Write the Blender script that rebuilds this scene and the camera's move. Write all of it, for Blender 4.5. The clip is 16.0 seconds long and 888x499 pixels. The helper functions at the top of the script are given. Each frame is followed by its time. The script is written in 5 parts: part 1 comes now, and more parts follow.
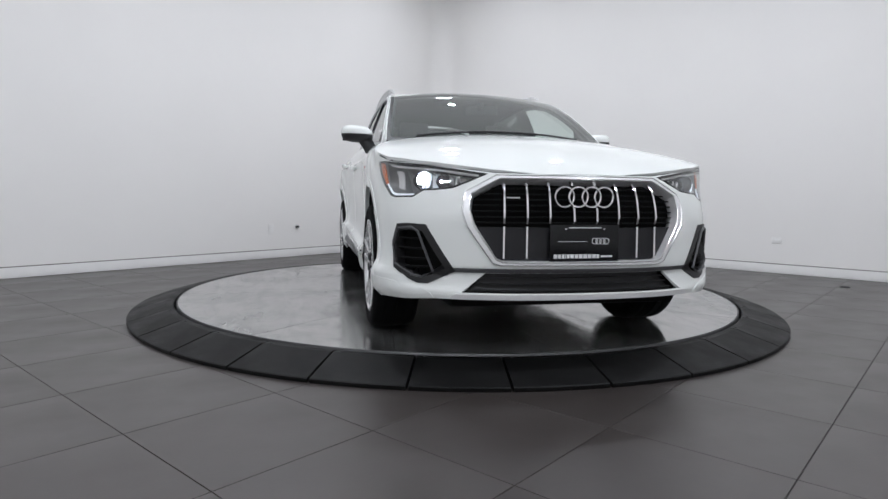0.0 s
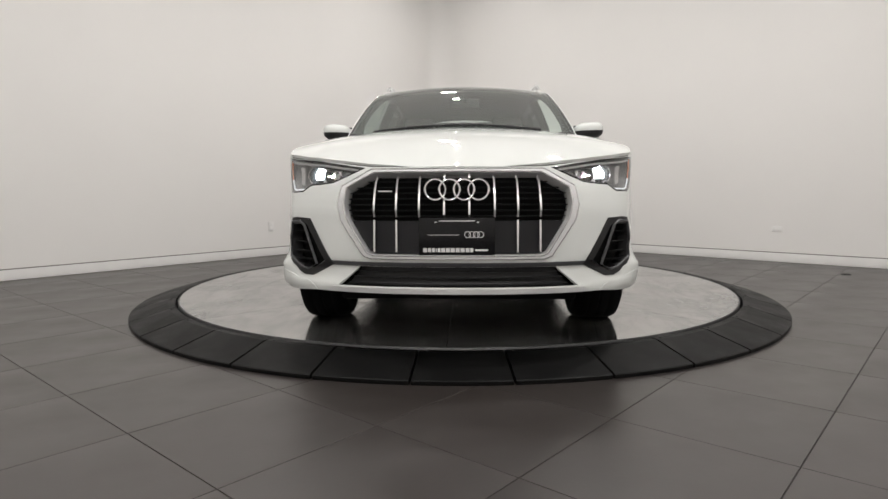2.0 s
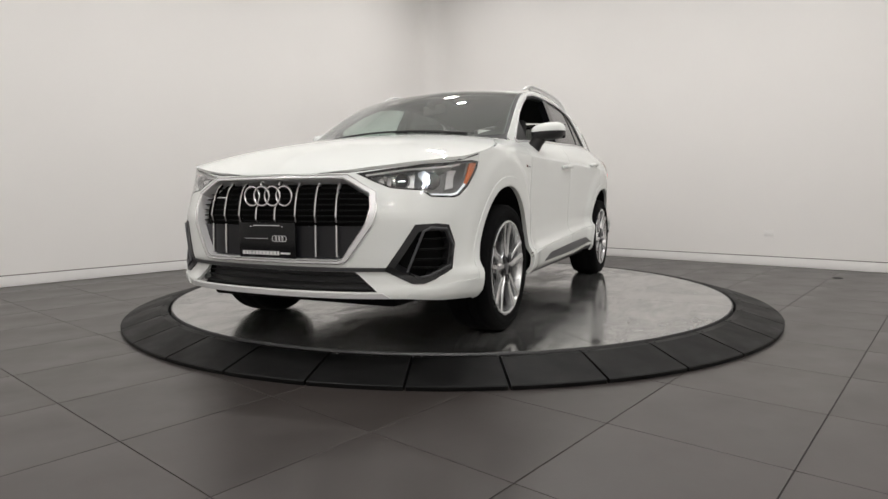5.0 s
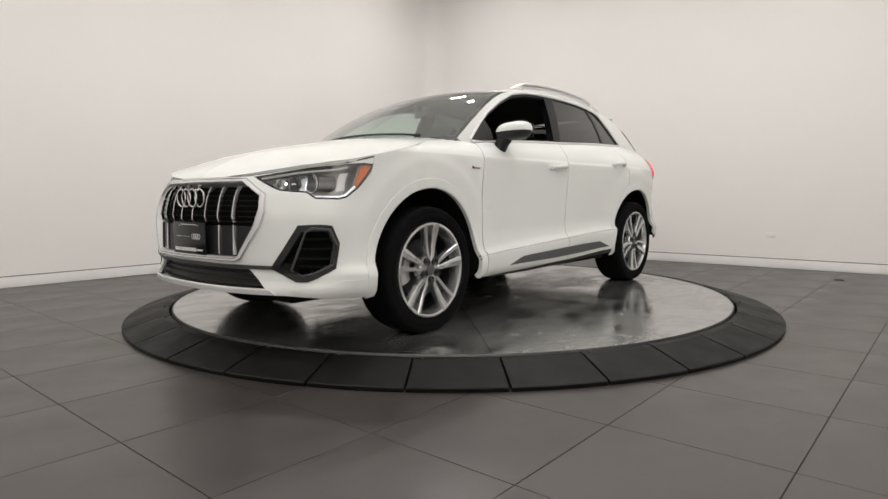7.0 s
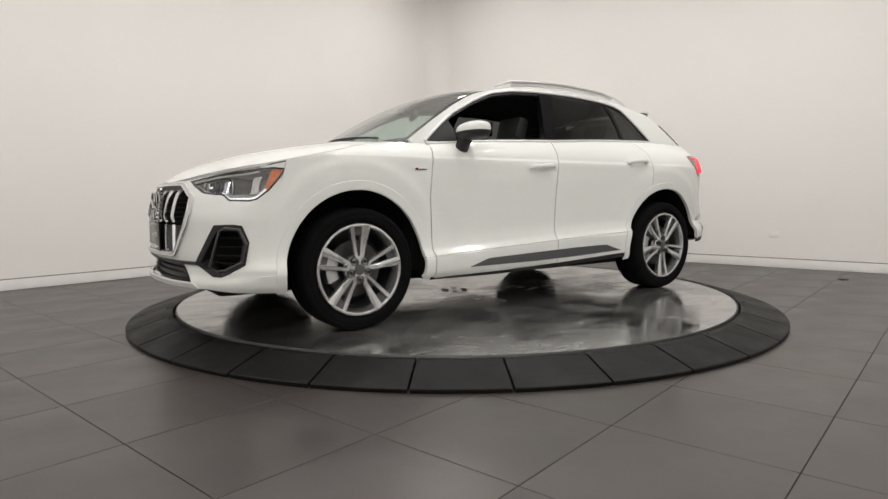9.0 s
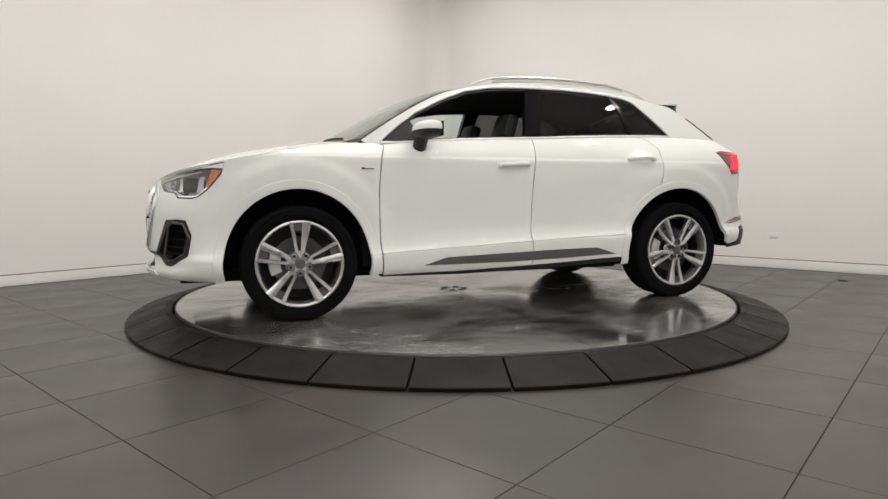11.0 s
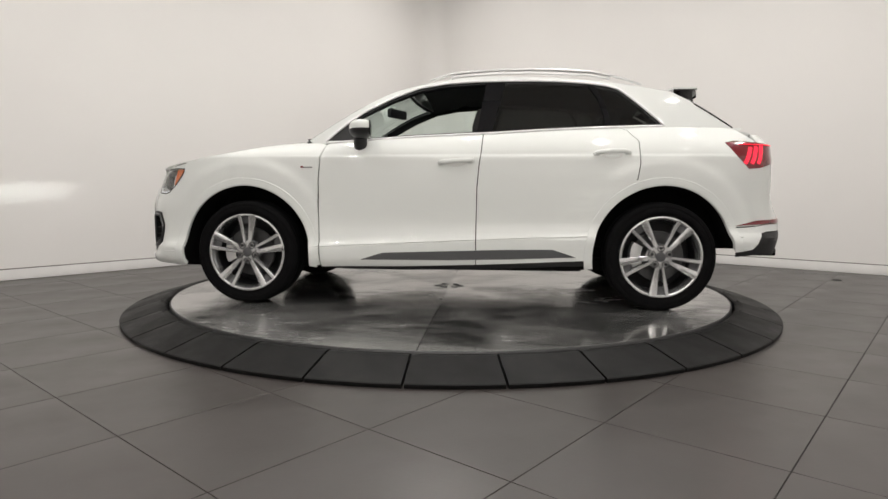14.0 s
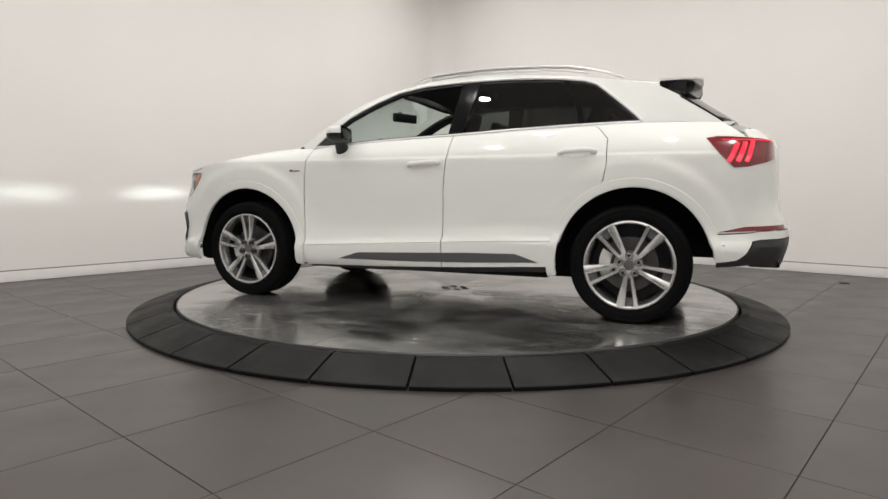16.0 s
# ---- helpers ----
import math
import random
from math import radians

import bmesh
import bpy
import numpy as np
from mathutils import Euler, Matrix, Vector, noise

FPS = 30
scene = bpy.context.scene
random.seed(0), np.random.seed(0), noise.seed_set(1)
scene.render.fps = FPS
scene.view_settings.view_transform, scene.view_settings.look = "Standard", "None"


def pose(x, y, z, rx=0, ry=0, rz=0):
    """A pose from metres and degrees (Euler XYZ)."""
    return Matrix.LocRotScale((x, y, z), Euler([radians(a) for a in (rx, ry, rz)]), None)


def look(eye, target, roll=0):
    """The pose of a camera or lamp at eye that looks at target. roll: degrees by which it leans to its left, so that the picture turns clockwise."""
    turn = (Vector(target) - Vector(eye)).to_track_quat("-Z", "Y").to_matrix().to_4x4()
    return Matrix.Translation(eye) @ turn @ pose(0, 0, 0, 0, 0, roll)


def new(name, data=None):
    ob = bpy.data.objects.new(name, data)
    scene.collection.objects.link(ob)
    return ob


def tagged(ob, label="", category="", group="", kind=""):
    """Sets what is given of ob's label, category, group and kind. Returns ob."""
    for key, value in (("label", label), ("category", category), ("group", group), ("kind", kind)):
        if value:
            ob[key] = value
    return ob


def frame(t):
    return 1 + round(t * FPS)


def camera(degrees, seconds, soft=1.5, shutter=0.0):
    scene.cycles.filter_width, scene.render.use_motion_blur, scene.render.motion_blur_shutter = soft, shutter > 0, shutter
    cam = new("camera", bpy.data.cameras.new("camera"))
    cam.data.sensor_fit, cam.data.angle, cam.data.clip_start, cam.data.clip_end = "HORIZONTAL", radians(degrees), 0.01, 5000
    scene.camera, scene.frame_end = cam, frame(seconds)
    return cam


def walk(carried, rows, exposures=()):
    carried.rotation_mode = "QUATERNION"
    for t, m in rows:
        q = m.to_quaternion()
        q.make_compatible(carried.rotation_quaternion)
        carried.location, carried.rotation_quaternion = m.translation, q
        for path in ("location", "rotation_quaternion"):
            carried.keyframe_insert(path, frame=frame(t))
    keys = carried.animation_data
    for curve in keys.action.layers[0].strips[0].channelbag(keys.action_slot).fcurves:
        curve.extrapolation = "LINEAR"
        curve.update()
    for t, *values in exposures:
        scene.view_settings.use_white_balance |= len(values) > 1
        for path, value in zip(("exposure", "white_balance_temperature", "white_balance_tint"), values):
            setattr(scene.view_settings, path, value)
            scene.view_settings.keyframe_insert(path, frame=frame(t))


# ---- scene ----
cam = camera(72.35, 16.0, soft=1.5)
EYE = (0.0, -4.820, 0.817)
DISC_TOP = 0.085
# seconds, pan, tilt, lean of the camera in degrees
VIEW = [(0, -1.13, -5.01, 0.78), (0.5, -1.02, -5.08, 0.49), (1, -1.05, -5.3, 0.13), (1.5, -1.1, -5.46, -0.06), (2, -1.17, -5.54, -0.23), (2.5, -1.18, -5.43, -0.32), (3, -1.17, -5.28, -0.26), (3.5, -1.09, -5.19, -0.04), (4, -0.89, -5.09, -0.13), (6.5, -0.5, -5.01, -0.48), (7, -0.69, -4.91, -0.32), (7.5, -0.99, -4.9, -0.28), (8, -1, -4.83, -0.4), (8.5, -0.97, -4.81, -0.52), (9, -0.96, -4.83, -0.55), (11.5, -0.89, -4.97, -0.11), (12, -0.79, -4.94, -0.07), (12.5, -0.63, -4.98, 0.15), (13, -0.4, -5.11, 0.22), (13.5, -0.43, -5.22, 0.15), (14, -0.55, -5.23, 0.2), (14.5, -0.74, -5.01, 0.19), (15, -0.99, -4.85, 0.25), (15.5, -1.06, -4.91, 0.21), (16, -1.07, -5.03, 0.27)]
# seconds, heading of the turning platform in degrees
TURN = [(0, -76.14), (0.5, -80), (1, -83.87), (1.5, -87.58), (2, -91.34), (2.5, -95.1), (3, -98.93), (3.5, -102.77), (4, -106.68), (6.5, -125.87), (7, -129.65), (7.5, -133.5), (8, -137.25), (8.5, -141.1), (9, -145), (11.5, -164.45), (12, -168.39), (12.5, -172.37), (13, -176.36), (13.5, -180.2), (14, -184.37), (14.5, -188.32), (15, -192.37), (15.5, -196.2), (16, -200.12)]


def aim(pan, tilt):
    p, q = radians(pan), radians(tilt)
    return Vector(EYE) + Vector((math.sin(p) * math.cos(q), math.cos(p) * math.cos(q), math.sin(q)))


walk(cam, [(t, look(EYE, aim(p, q), r)) for t, p, q, r in VIEW],
     exposures=[(0, -0.06, 5750, 10), (0.5, -0.10, 5720, 10), (1, -0.26, 6080, 10), (1.5, -0.18, 6400, 10), (2, -0.08, 6450, 10), (2.5, -0.05, 6400, 10),
                (3, -0.06, 5980, 10), (3.5, -0.14, 6250, 10), (4.2, -0.13, 6330, 10), (6.3, 0.0, 6550, 10), (16, 0.0, 6550, 10)])

from mathutils.geometry import tessellate_polygon

# ---- light ----
world = bpy.data.worlds.new("world")
scene.world = world
world.use_nodes = True
world.node_tree.nodes["Background"].inputs[0].default_value = (0.9, 0.92, 1.0, 1)
world.node_tree.nodes["Background"].inputs[1].default_value = 0.02
CEILING = 4.3
LAMP_POWER = 26.5
# rows of small downlights, square to the walls, plus three added behind the camera
LAMP_SPOTS = [(0.640 * a - 0.768 * b, 0.768 * a + 0.640 * b) for a in (-5.0, -2.8, -0.6, 1.6) for b in (-4.0, -2.2, -0.4, 1.4) if a + b > -4.9] + [(0.640 * a - 0.768 * b, 0.768 * a + 0.640 * b) for a, b in ((-5.8, -4.7), (-5.8, -2.6), (-3.7, -4.7))]


def ceiling_lamp_light(x, y):
    data = bpy.data.lights.new("downlight", "AREA")
    data.shape, data.size, data.energy, data.color = "DISK", 0.15, LAMP_POWER, (1.0, 0.966, 0.930)
    ob = new("downlight", data)
    ob.matrix_world = pose(x, y, CEILING - 0.06)
    return ob


for spot in LAMP_SPOTS:
    lamp = ceiling_lamp_light(*spot)
    # the three added lamps behind the camera are stronger, to lift the flank
    if spot[1] < -4.5:
        lamp.data.energy = LAMP_POWER * 1.7
# a weaker, wider lamp added towards the far corner to lighten its walls
CORNER_FILL = (-0.2, 3.3)
corner = ceiling_lamp_light(*CORNER_FILL)
corner.data.size, corner.data.energy = 0.30, 15.5


# ---- materials ----
def mat(name, color, rough=0.5, metal=0.0, coat=0.0, var=0.06, scale=8.0, bump=0.0, bump_scale=200.0, rvar=0.0, emit=0.0, emit_color=None,
        spec=0.5, by_object=0.0):
    m = bpy.data.materials.new(name)
    m.use_nodes = True
    nt = m.node_tree
    b = nt.nodes["Principled BSDF"]
    b.inputs["Roughness"].default_value = rough
    b.inputs["Metallic"].default_value = metal
    b.inputs["Coat Weight"].default_value = coat
    b.inputs["Coat Roughness"].default_value = 0.04
    b.inputs["Specular IOR Level"].default_value = spec
    b.inputs["Base Color"].default_value = (*color, 1)
    if emit:
        b.inputs["Emission Color"].default_value = (*(emit_color or color), 1)
        b.inputs["Emission Strength"].default_value = emit
    if not (var or bump or rvar or by_object):
        return m
    tc = nt.nodes.new("ShaderNodeTexCoord")
    n1 = nt.nodes.new("ShaderNodeTexNoise")
    n1.inputs["Scale"].default_value, n1.inputs["Detail"].default_value = scale, 6.0
    nt.links.new(tc.outputs["Object"], n1.inputs["Vector"])
    if var or by_object:
        mr = nt.nodes.new("ShaderNodeMapRange")
        mr.inputs["From Min"].default_value, mr.inputs["From Max"].default_value = 0.3, 0.7
        mr.inputs["To Min"].default_value, mr.inputs["To Max"].default_value = 1 - var, 1 + var
        nt.links.new(n1.outputs["Fac"], mr.inputs["Value"])
        value = mr.outputs["Result"]
        if by_object:
            info = nt.nodes.new("ShaderNodeObjectInfo")
            mo = nt.nodes.new("ShaderNodeMapRange")
            mo.inputs["To Min"].default_value, mo.inputs["To Max"].default_value = 1 - by_object, 1 + by_object
            nt.links.new(info.outputs["Random"], mo.inputs["Value"])
            mm = nt.nodes.new("ShaderNodeMath")
            mm.operation = "MULTIPLY"
            nt.links.new(value, mm.inputs[0])
            nt.links.new(mo.outputs["Result"], mm.inputs[1])
            value = mm.outputs[0]
        mul = nt.nodes.new("ShaderNodeVectorMath")
        mul.operation = "SCALE"
        mul.inputs[0].default_value = color
        nt.links.new(value, mul.inputs["Scale"])
        nt.links.new(mul.outputs[0], b.inputs["Base Color"])
    if rvar:
        rr = nt.nodes.new("ShaderNodeMapRange")
        rr.inputs["From Min"].default_value, rr.inputs["From Max"].default_value = 0.35, 0.65
        rr.inputs["To Min"].default_value, rr.inputs["To Max"].default_value = max(rough - rvar, 0.02), rough + rvar
        nt.links.new(n1.outputs["Fac"], rr.inputs["Value"])
        nt.links.new(rr.outputs["Result"], b.inputs["Roughness"])
    if bump:
        n2 = nt.nodes.new("ShaderNodeTexNoise")
        n2.inputs["Scale"].default_value, n2.inputs["Detail"].default_value = bump_scale, 4.0
        nt.links.new(tc.outputs["Object"], n2.inputs["Vector"])
        bp = nt.nodes.new("ShaderNodeBump")
        bp.inputs["Strength"].default_value, bp.inputs["Distance"].default_value = bump, 0.002
        nt.links.new(n2.outputs["Fac"], bp.inputs["Height"])
        nt.links.new(bp.outputs["Normal"], b.inputs["Normal"])
    return m


def pane(name, tint, through_part, gloss=0.075, haze=0.0):
    """Thin glass: a clear or tinted sheet with a real surface gloss; haze mixes in a pale flat tone."""
    m = bpy.data.materials.new(name)
    m.use_nodes = True
    nt = m.node_tree
    nt.nodes.remove(nt.nodes["Principled BSDF"])
    out = nt.nodes["Material Output"]
    tr = nt.nodes.new("ShaderNodeBsdfTransparent")
    tr.inputs[0].default_value = (*[c * through_part for c in tint], 1)
    gl = nt.nodes.new("ShaderNodeBsdfGlossy")
    gl.inputs["Roughness"].default_value = 0.015
    lw = nt.nodes.new("ShaderNodeLayerWeight")
    lw.inputs["Blend"].default_value = 0.5
    pw = nt.nodes.new("ShaderNodeMath")
    pw.operation, pw.inputs[1].default_value = "POWER", 3.4
    nt.links.new(lw.outputs["Facing"], pw.inputs[0])
    ma = nt.nodes.new("ShaderNodeMath")
    ma.operation, ma.inputs[1].default_value, ma.inputs[2].default_value = "MULTIPLY_ADD", 0.90, gloss
    nt.links.new(pw.outputs[0], ma.inputs[0])
    mx = nt.nodes.new("ShaderNodeMixShader")
    nt.links.new(ma.outputs[0], mx.inputs[0])
    nt.links.new(tr.outputs[0], mx.inputs[1])
    nt.links.new(gl.outputs[0], mx.inputs[2])
    result = mx.outputs[0]
    # pale diffuse share, standing in for light mirrored in the glass
    if haze:
        film = nt.nodes.new("ShaderNodeBsdfDiffuse")
        film.inputs[0].default_value = (0.72, 0.76, 0.74, 1)
        cover = nt.nodes.new("ShaderNodeMixShader")
        cover.inputs[0].default_value = haze
        nt.links.new(result, cover.inputs[1])
        nt.links.new(film.outputs[0], cover.inputs[2])
        result = cover.outputs[0]
    nt.links.new(result, out.inputs["Surface"])
    return m


WALL = mat("wall_paint", (0.80, 0.785, 0.765), 0.62, var=0.012, scale=0.9, bump=0.05, bump_scale=90)
BASE = mat("baseboard_paint", (0.80, 0.79, 0.775), 0.4, var=0.02)
CEIL = mat("ceiling_paint", (0.84, 0.83, 0.82), 0.8, var=0.02)
# dark colour that stands in for the shade of a recess
GAP_SHADE = mat("baseboard_gap_shade", (0.10, 0.085, 0.075), 0.8, var=0.1)
TILE = mat("floor_tile", (0.0340, 0.0282, 0.0257), 0.37, var=0.10, scale=2.2, bump=0.08, bump_scale=60, rvar=0.06, by_object=0.05, spec=0.9)
GROUT = mat("grout", (0.042, 0.037, 0.035), 0.8, var=0.1)
RUBBER = mat("ramp_rubber", (0.0032, 0.0032, 0.0032), 0.52, spec=0.19, var=0.25, scale=5, bump=0.25, bump_scale=160, rvar=0.08, by_object=0.12)
PAINT = mat("white_paint", (0.735, 0.755, 0.735), 0.45, coat=1.0, var=0.0, spec=0.0)
# the body's white made greyer, for the shade in the handle cups
CUP_SHADE = mat("handle_cup_shade", (0.66, 0.66, 0.64), 0.35, coat=0.6, var=0.0)
BLACK = mat("black_plastic", (0.011, 0.011, 0.012), 0.48, var=0.1, bump=0.05)
GLOSSB = mat("gloss_black", (0.006, 0.006, 0.007), 0.10, var=0.0, spec=0.22)
DARKGREY = mat("grey_plastic", (0.075, 0.076, 0.08), 0.42, var=0.05, bump=0.05)
LINER = mat("dark_liner", (0.006, 0.006, 0.006), 0.9, var=0.1, spec=0.15)
FRAME = mat("grille_satin", (0.50, 0.505, 0.51), 0.28, metal=1.0, var=0.02)
SILVER = mat("bright_silver", (0.74, 0.74, 0.745), 0.40, metal=0.4, coat=0.2, var=0.02)
LAMPGREY = mat("lamp_housing_grey", (0.42, 0.425, 0.43), 0.38, metal=0.3, var=0.1)
CHROME = mat("chrome", (0.78, 0.78, 0.79), 0.12, metal=1.0, var=0.0)
SATIN = mat("satin_aluminium", (0.72, 0.72, 0.72), 0.34, metal=0.75, var=0.02)
ALLOY = mat("alloy_silver", (0.56, 0.565, 0.57), 0.25, metal=0.85, coat=0.5, var=0.03)
BARREL = mat("barrel_dark_grey", (0.028, 0.028, 0.03), 0.5, metal=0.5, var=0.1)
ALLOYDARK = mat("alloy_shadow_grey", (0.13, 0.13, 0.135), 0.4, metal=0.7, var=0.05)
TYRE = mat("tyre_rubber", (0.005, 0.005, 0.0053), 0.85, spec=0.06, var=0.15, scale=14, bump=0.15, bump_scale=120)
STEEL = mat("brake_steel", (0.085, 0.085, 0.087), 0.42, metal=0.8, var=0.08, scale=30)
DASH = mat("dash_plastic", (0.022, 0.022, 0.024), 0.6, var=0.1, bump=0.1)
LINING = mat("headliner", (0.03, 0.03, 0.032), 0.9, var=0.05)
AMBER = mat("amber_reflector", (0.80, 0.17, 0.02), 0.25, coat=1.0, var=0.12, scale=60)
RED = mat("red_lens", (0.16, 0.004, 0.009), 0.15, coat=1.0, var=0.1, scale=30)
REDGLOW = mat("red_light_bar", (0.7, 0.012, 0.03), 0.2, var=0.0, emit=1.0, emit_color=(1.0, 0.025, 0.06))
LAMPGLOW = mat("head_lamp_glow", (0.9, 0.95, 1.0), 0.2, var=0.0, emit=110.0, emit_color=(0.86, 0.95, 1.0))
BEAM = mat("head_lamp_beam", (0.9, 0.95, 1.0), 0.2, var=0.0, emit=52000.0, emit_color=(0.93, 1.0, 0.95))
TUBE = mat("lamp_tube_black", (0.003, 0.003, 0.003), 0.9, var=0.0, spec=0.05)
DRL = mat("running_light", (0.9, 0.93, 0.95), 0.2, var=0.0, emit=0.5, emit_color=(0.9, 0.95, 1.0))
PLATE = mat("plate_black", (0.007, 0.007, 0.008), 0.16, var=0.0, spec=0.3)
PANEL = mat("grille_panel_black", (0.011, 0.011, 0.013), 0.36, var=0.05, spec=0.35)
PRINT = mat("white_print", (0.7, 0.7, 0.7), 0.5, var=0.0)
GLASS = pane("clear_glass", (0.88, 0.985, 0.94), 0.93, 0.10)
SCREEN = pane("windscreen_glass", (0.85, 0.985, 0.93), 0.93, 0.12, 0.075)
TINT = pane("tinted_glass", (0.8, 0.85, 0.82), 0.13, 0.05)
LENS = pane("lamp_lens", (1.0, 1.0, 1.0), 0.93, 0.10, 0.04)
LAMPFACE = mat("downlight_trim", (0.8, 0.8, 0.8), 0.4, var=0.0)


def disc_material():
    """Polished steel plates with a cloudy film of grime, heavier on some plates."""
    m = mat("brushed_steel", (0.50, 0.497, 0.487), 0.13, metal=0.93, var=0.0)
    nt = m.node_tree
    b = nt.nodes["Principled BSDF"]
    tc = nt.nodes.new("ShaderNodeTexCoord")
    n = nt.nodes.new("ShaderNodeTexNoise")
    n.inputs["Scale"].default_value, n.inputs["Detail"].default_value, n.inputs["Roughness"].default_value, n.inputs["Distortion"].default_value = 1.7, 9.0, 0.62, 0.7
    nt.links.new(tc.outputs["Object"], n.inputs["Vector"])
    fine = nt.nodes.new("ShaderNodeTexNoise")
    fine.inputs["Scale"].default_value, fine.inputs["Detail"].default_value, fine.inputs["Roughness"].default_value, fine.inputs["Distortion"].default_value = 5.0, 6.0, 0.60, 1.4
    stretch = nt.nodes.new("ShaderNodeMapping")
    stretch.inputs["Rotation"].default_value, stretch.inputs["Scale"].default_value = (0, 0, 0.5), (0.55, 1.7, 1.0)
    nt.links.new(tc.outputs["Object"], stretch.inputs["Vector"])
    nt.links.new(stretch.outputs["Vector"], fine.inputs["Vector"])
    both_scales = nt.nodes.new("ShaderNodeMix")
    both_scales.inputs["Factor"].default_value = 0.38
    nt.links.new(n.outputs["Fac"], both_scales.inputs["A"])
    nt.links.new(fine.outputs["Fac"], both_scales.inputs["B"])
    info = nt.nodes.new("ShaderNodeObjectInfo")
    plate = nt.nodes.new("ShaderNodeMapRange")
    plate.inputs["To Min"].default_value, plate.inputs["To Max"].default_value = -0.04, 0.06
    nt.links.new(info.outputs["Random"], plate.inputs["Value"])
    add = nt.nodes.new("ShaderNodeMath")
    nt.links.new(both_scales.outputs["Result"], add.inputs[0])
    nt.links.new(plate.outputs["Result"], add.inputs[1])

    def ranged(lo, hi, socket):
        r = nt.nodes.new("ShaderNodeMapRange")
        r.inputs["From Min"].default_value, r.inputs["From Max"].default_value = 0.40, 0.66
        r.inputs["To Min"].default_value, r.inputs["To Max"].default_value = lo, hi
        nt.links.new(add.outputs[0], r.inputs["Value"])
        nt.links.new(r.outputs["Result"], socket)
    ranged(0.09, 0.31, b.inputs["Roughness"])
    ranged(0.95, 0.66, b.inputs["Metallic"])
    scale = nt.nodes.new("ShaderNodeVectorMath")
    scale.operation = "SCALE"
    scale.inputs[0].default_value = (0.50, 0.497, 0.487)
    ranged(0.97, 0.62, scale.inputs["Scale"])
    nt.links.new(scale.outputs[0], b.inputs["Base Color"])
    return m


DISC = disc_material()


# ---- mesh helpers ----
def finish(bm, name, material, parent=None, label="", smooth=True, recalc=True):
    if recalc:
        bmesh.ops.recalc_face_normals(bm, faces=bm.faces[:])
    me = bpy.data.meshes.new(name)
    bm.to_mesh(me)
    bm.free()
    if smooth:
        me.shade_smooth()
        me.set_sharp_from_angle(angle=radians(38))
    me.materials.append(material)
    ob = new(name, me)
    ob.parent = parent
    if label:
        ob["label"] = label
    return ob


def part(name, bm, material, parent, label="", smooth=True, recalc=True):
    return finish(bm, name, material, parent, label, smooth, recalc)


def empty(name, parent=None):
    ob = new(name)
    ob.empty_display_size = 0.1
    ob.parent = parent
    return ob


def box(bm, x0, x1, y0, y1, z0, z1, bevel=0.0, m=None):
    r = bmesh.ops.create_cube(bm, size=1.0)
    vs = r["verts"]
    for v in vs:
        v.co = Vector(((x0 + x1) / 2 + v.co.x * (x1 - x0), (y0 + y1) / 2 + v.co.y * (y1 - y0), (z0 + z1) / 2 + v.co.z * (z1 - z0)))
        if m:
            v.co = m @ v.co
    if bevel:
        es = list({e for v in vs for e in v.link_edges})
        bmesh.ops.bevel(bm, geom=es, offset=bevel, segments=2, affect="EDGES", profile=0.6)
    return bm


def lathe(bm, profile, n=48, axis="y", a0=0.0, a1=2 * math.pi):
    """Turn a list of (radius, along) round an axis."""
    full = abs(a1 - a0 - 2 * math.pi) < 1e-6
    cols = []
    for k in range(n if full else n + 1):
        a = a0 + (a1 - a0) * k / n
        c, s = math.cos(a), math.sin(a)
        if axis == "y":
            cols.append([bm.verts.new((r * c, h, r * s)) for r, h in profile])
        else:
            cols.append([bm.verts.new((r * c, r * s, h)) for r, h in profile])
    for k in range(n):
        a, b = cols[k], cols[(k + 1) % len(cols)]
        for j in range(len(profile) - 1):
            bm.faces.new((a[j], b[j], b[j + 1], a[j + 1]))
    return bm


def sweep(bm, pts, w, h=None, segs=8, closed=False, up=Vector((0, 0, 1)), square=False, taper=None):
    """A bar of section w x h along a line of points."""
    h = h or w
    n = len(pts)
    rings = []
    for i, p in enumerate(pts):
        a = pts[(i - 1) % n] if closed or i else pts[i]
        b = pts[(i + 1) % n] if closed or i < n - 1 else pts[i]
        t = (Vector(b) - Vector(a)).normalized()
        side = t.cross(up)
        if side.length < 1e-4:
            side = t.cross(Vector((1, 0, 0)))
        side.normalize()
        top = side.cross(t).normalized()
        f = taper(i / max(n - 1, 1)) if taper else 1.0
        ring = []
        for k in range(segs):
            a2 = 2 * math.pi * (k + 0.5) / segs
            cx, sx = math.cos(a2), math.sin(a2)
            if square:
                q = max(abs(cx), abs(sx))
                cx, sx = cx / q, sx / q
            ring.append(bm.verts.new(Vector(p) + side * (cx * w / 2 * f) + top * (sx * h / 2 * f)))
        rings.append(ring)
    for i in range(n if closed else n - 1):
        a, b = rings[i], rings[(i + 1) % n]
        for k in range(segs):
            bm.faces.new((a[k], a[(k + 1) % segs], b[(k + 1) % segs], b[k]))
    if not closed:
        bm.faces.new(rings[0][::-1])
        bm.faces.new(rings[-1])
    return bm


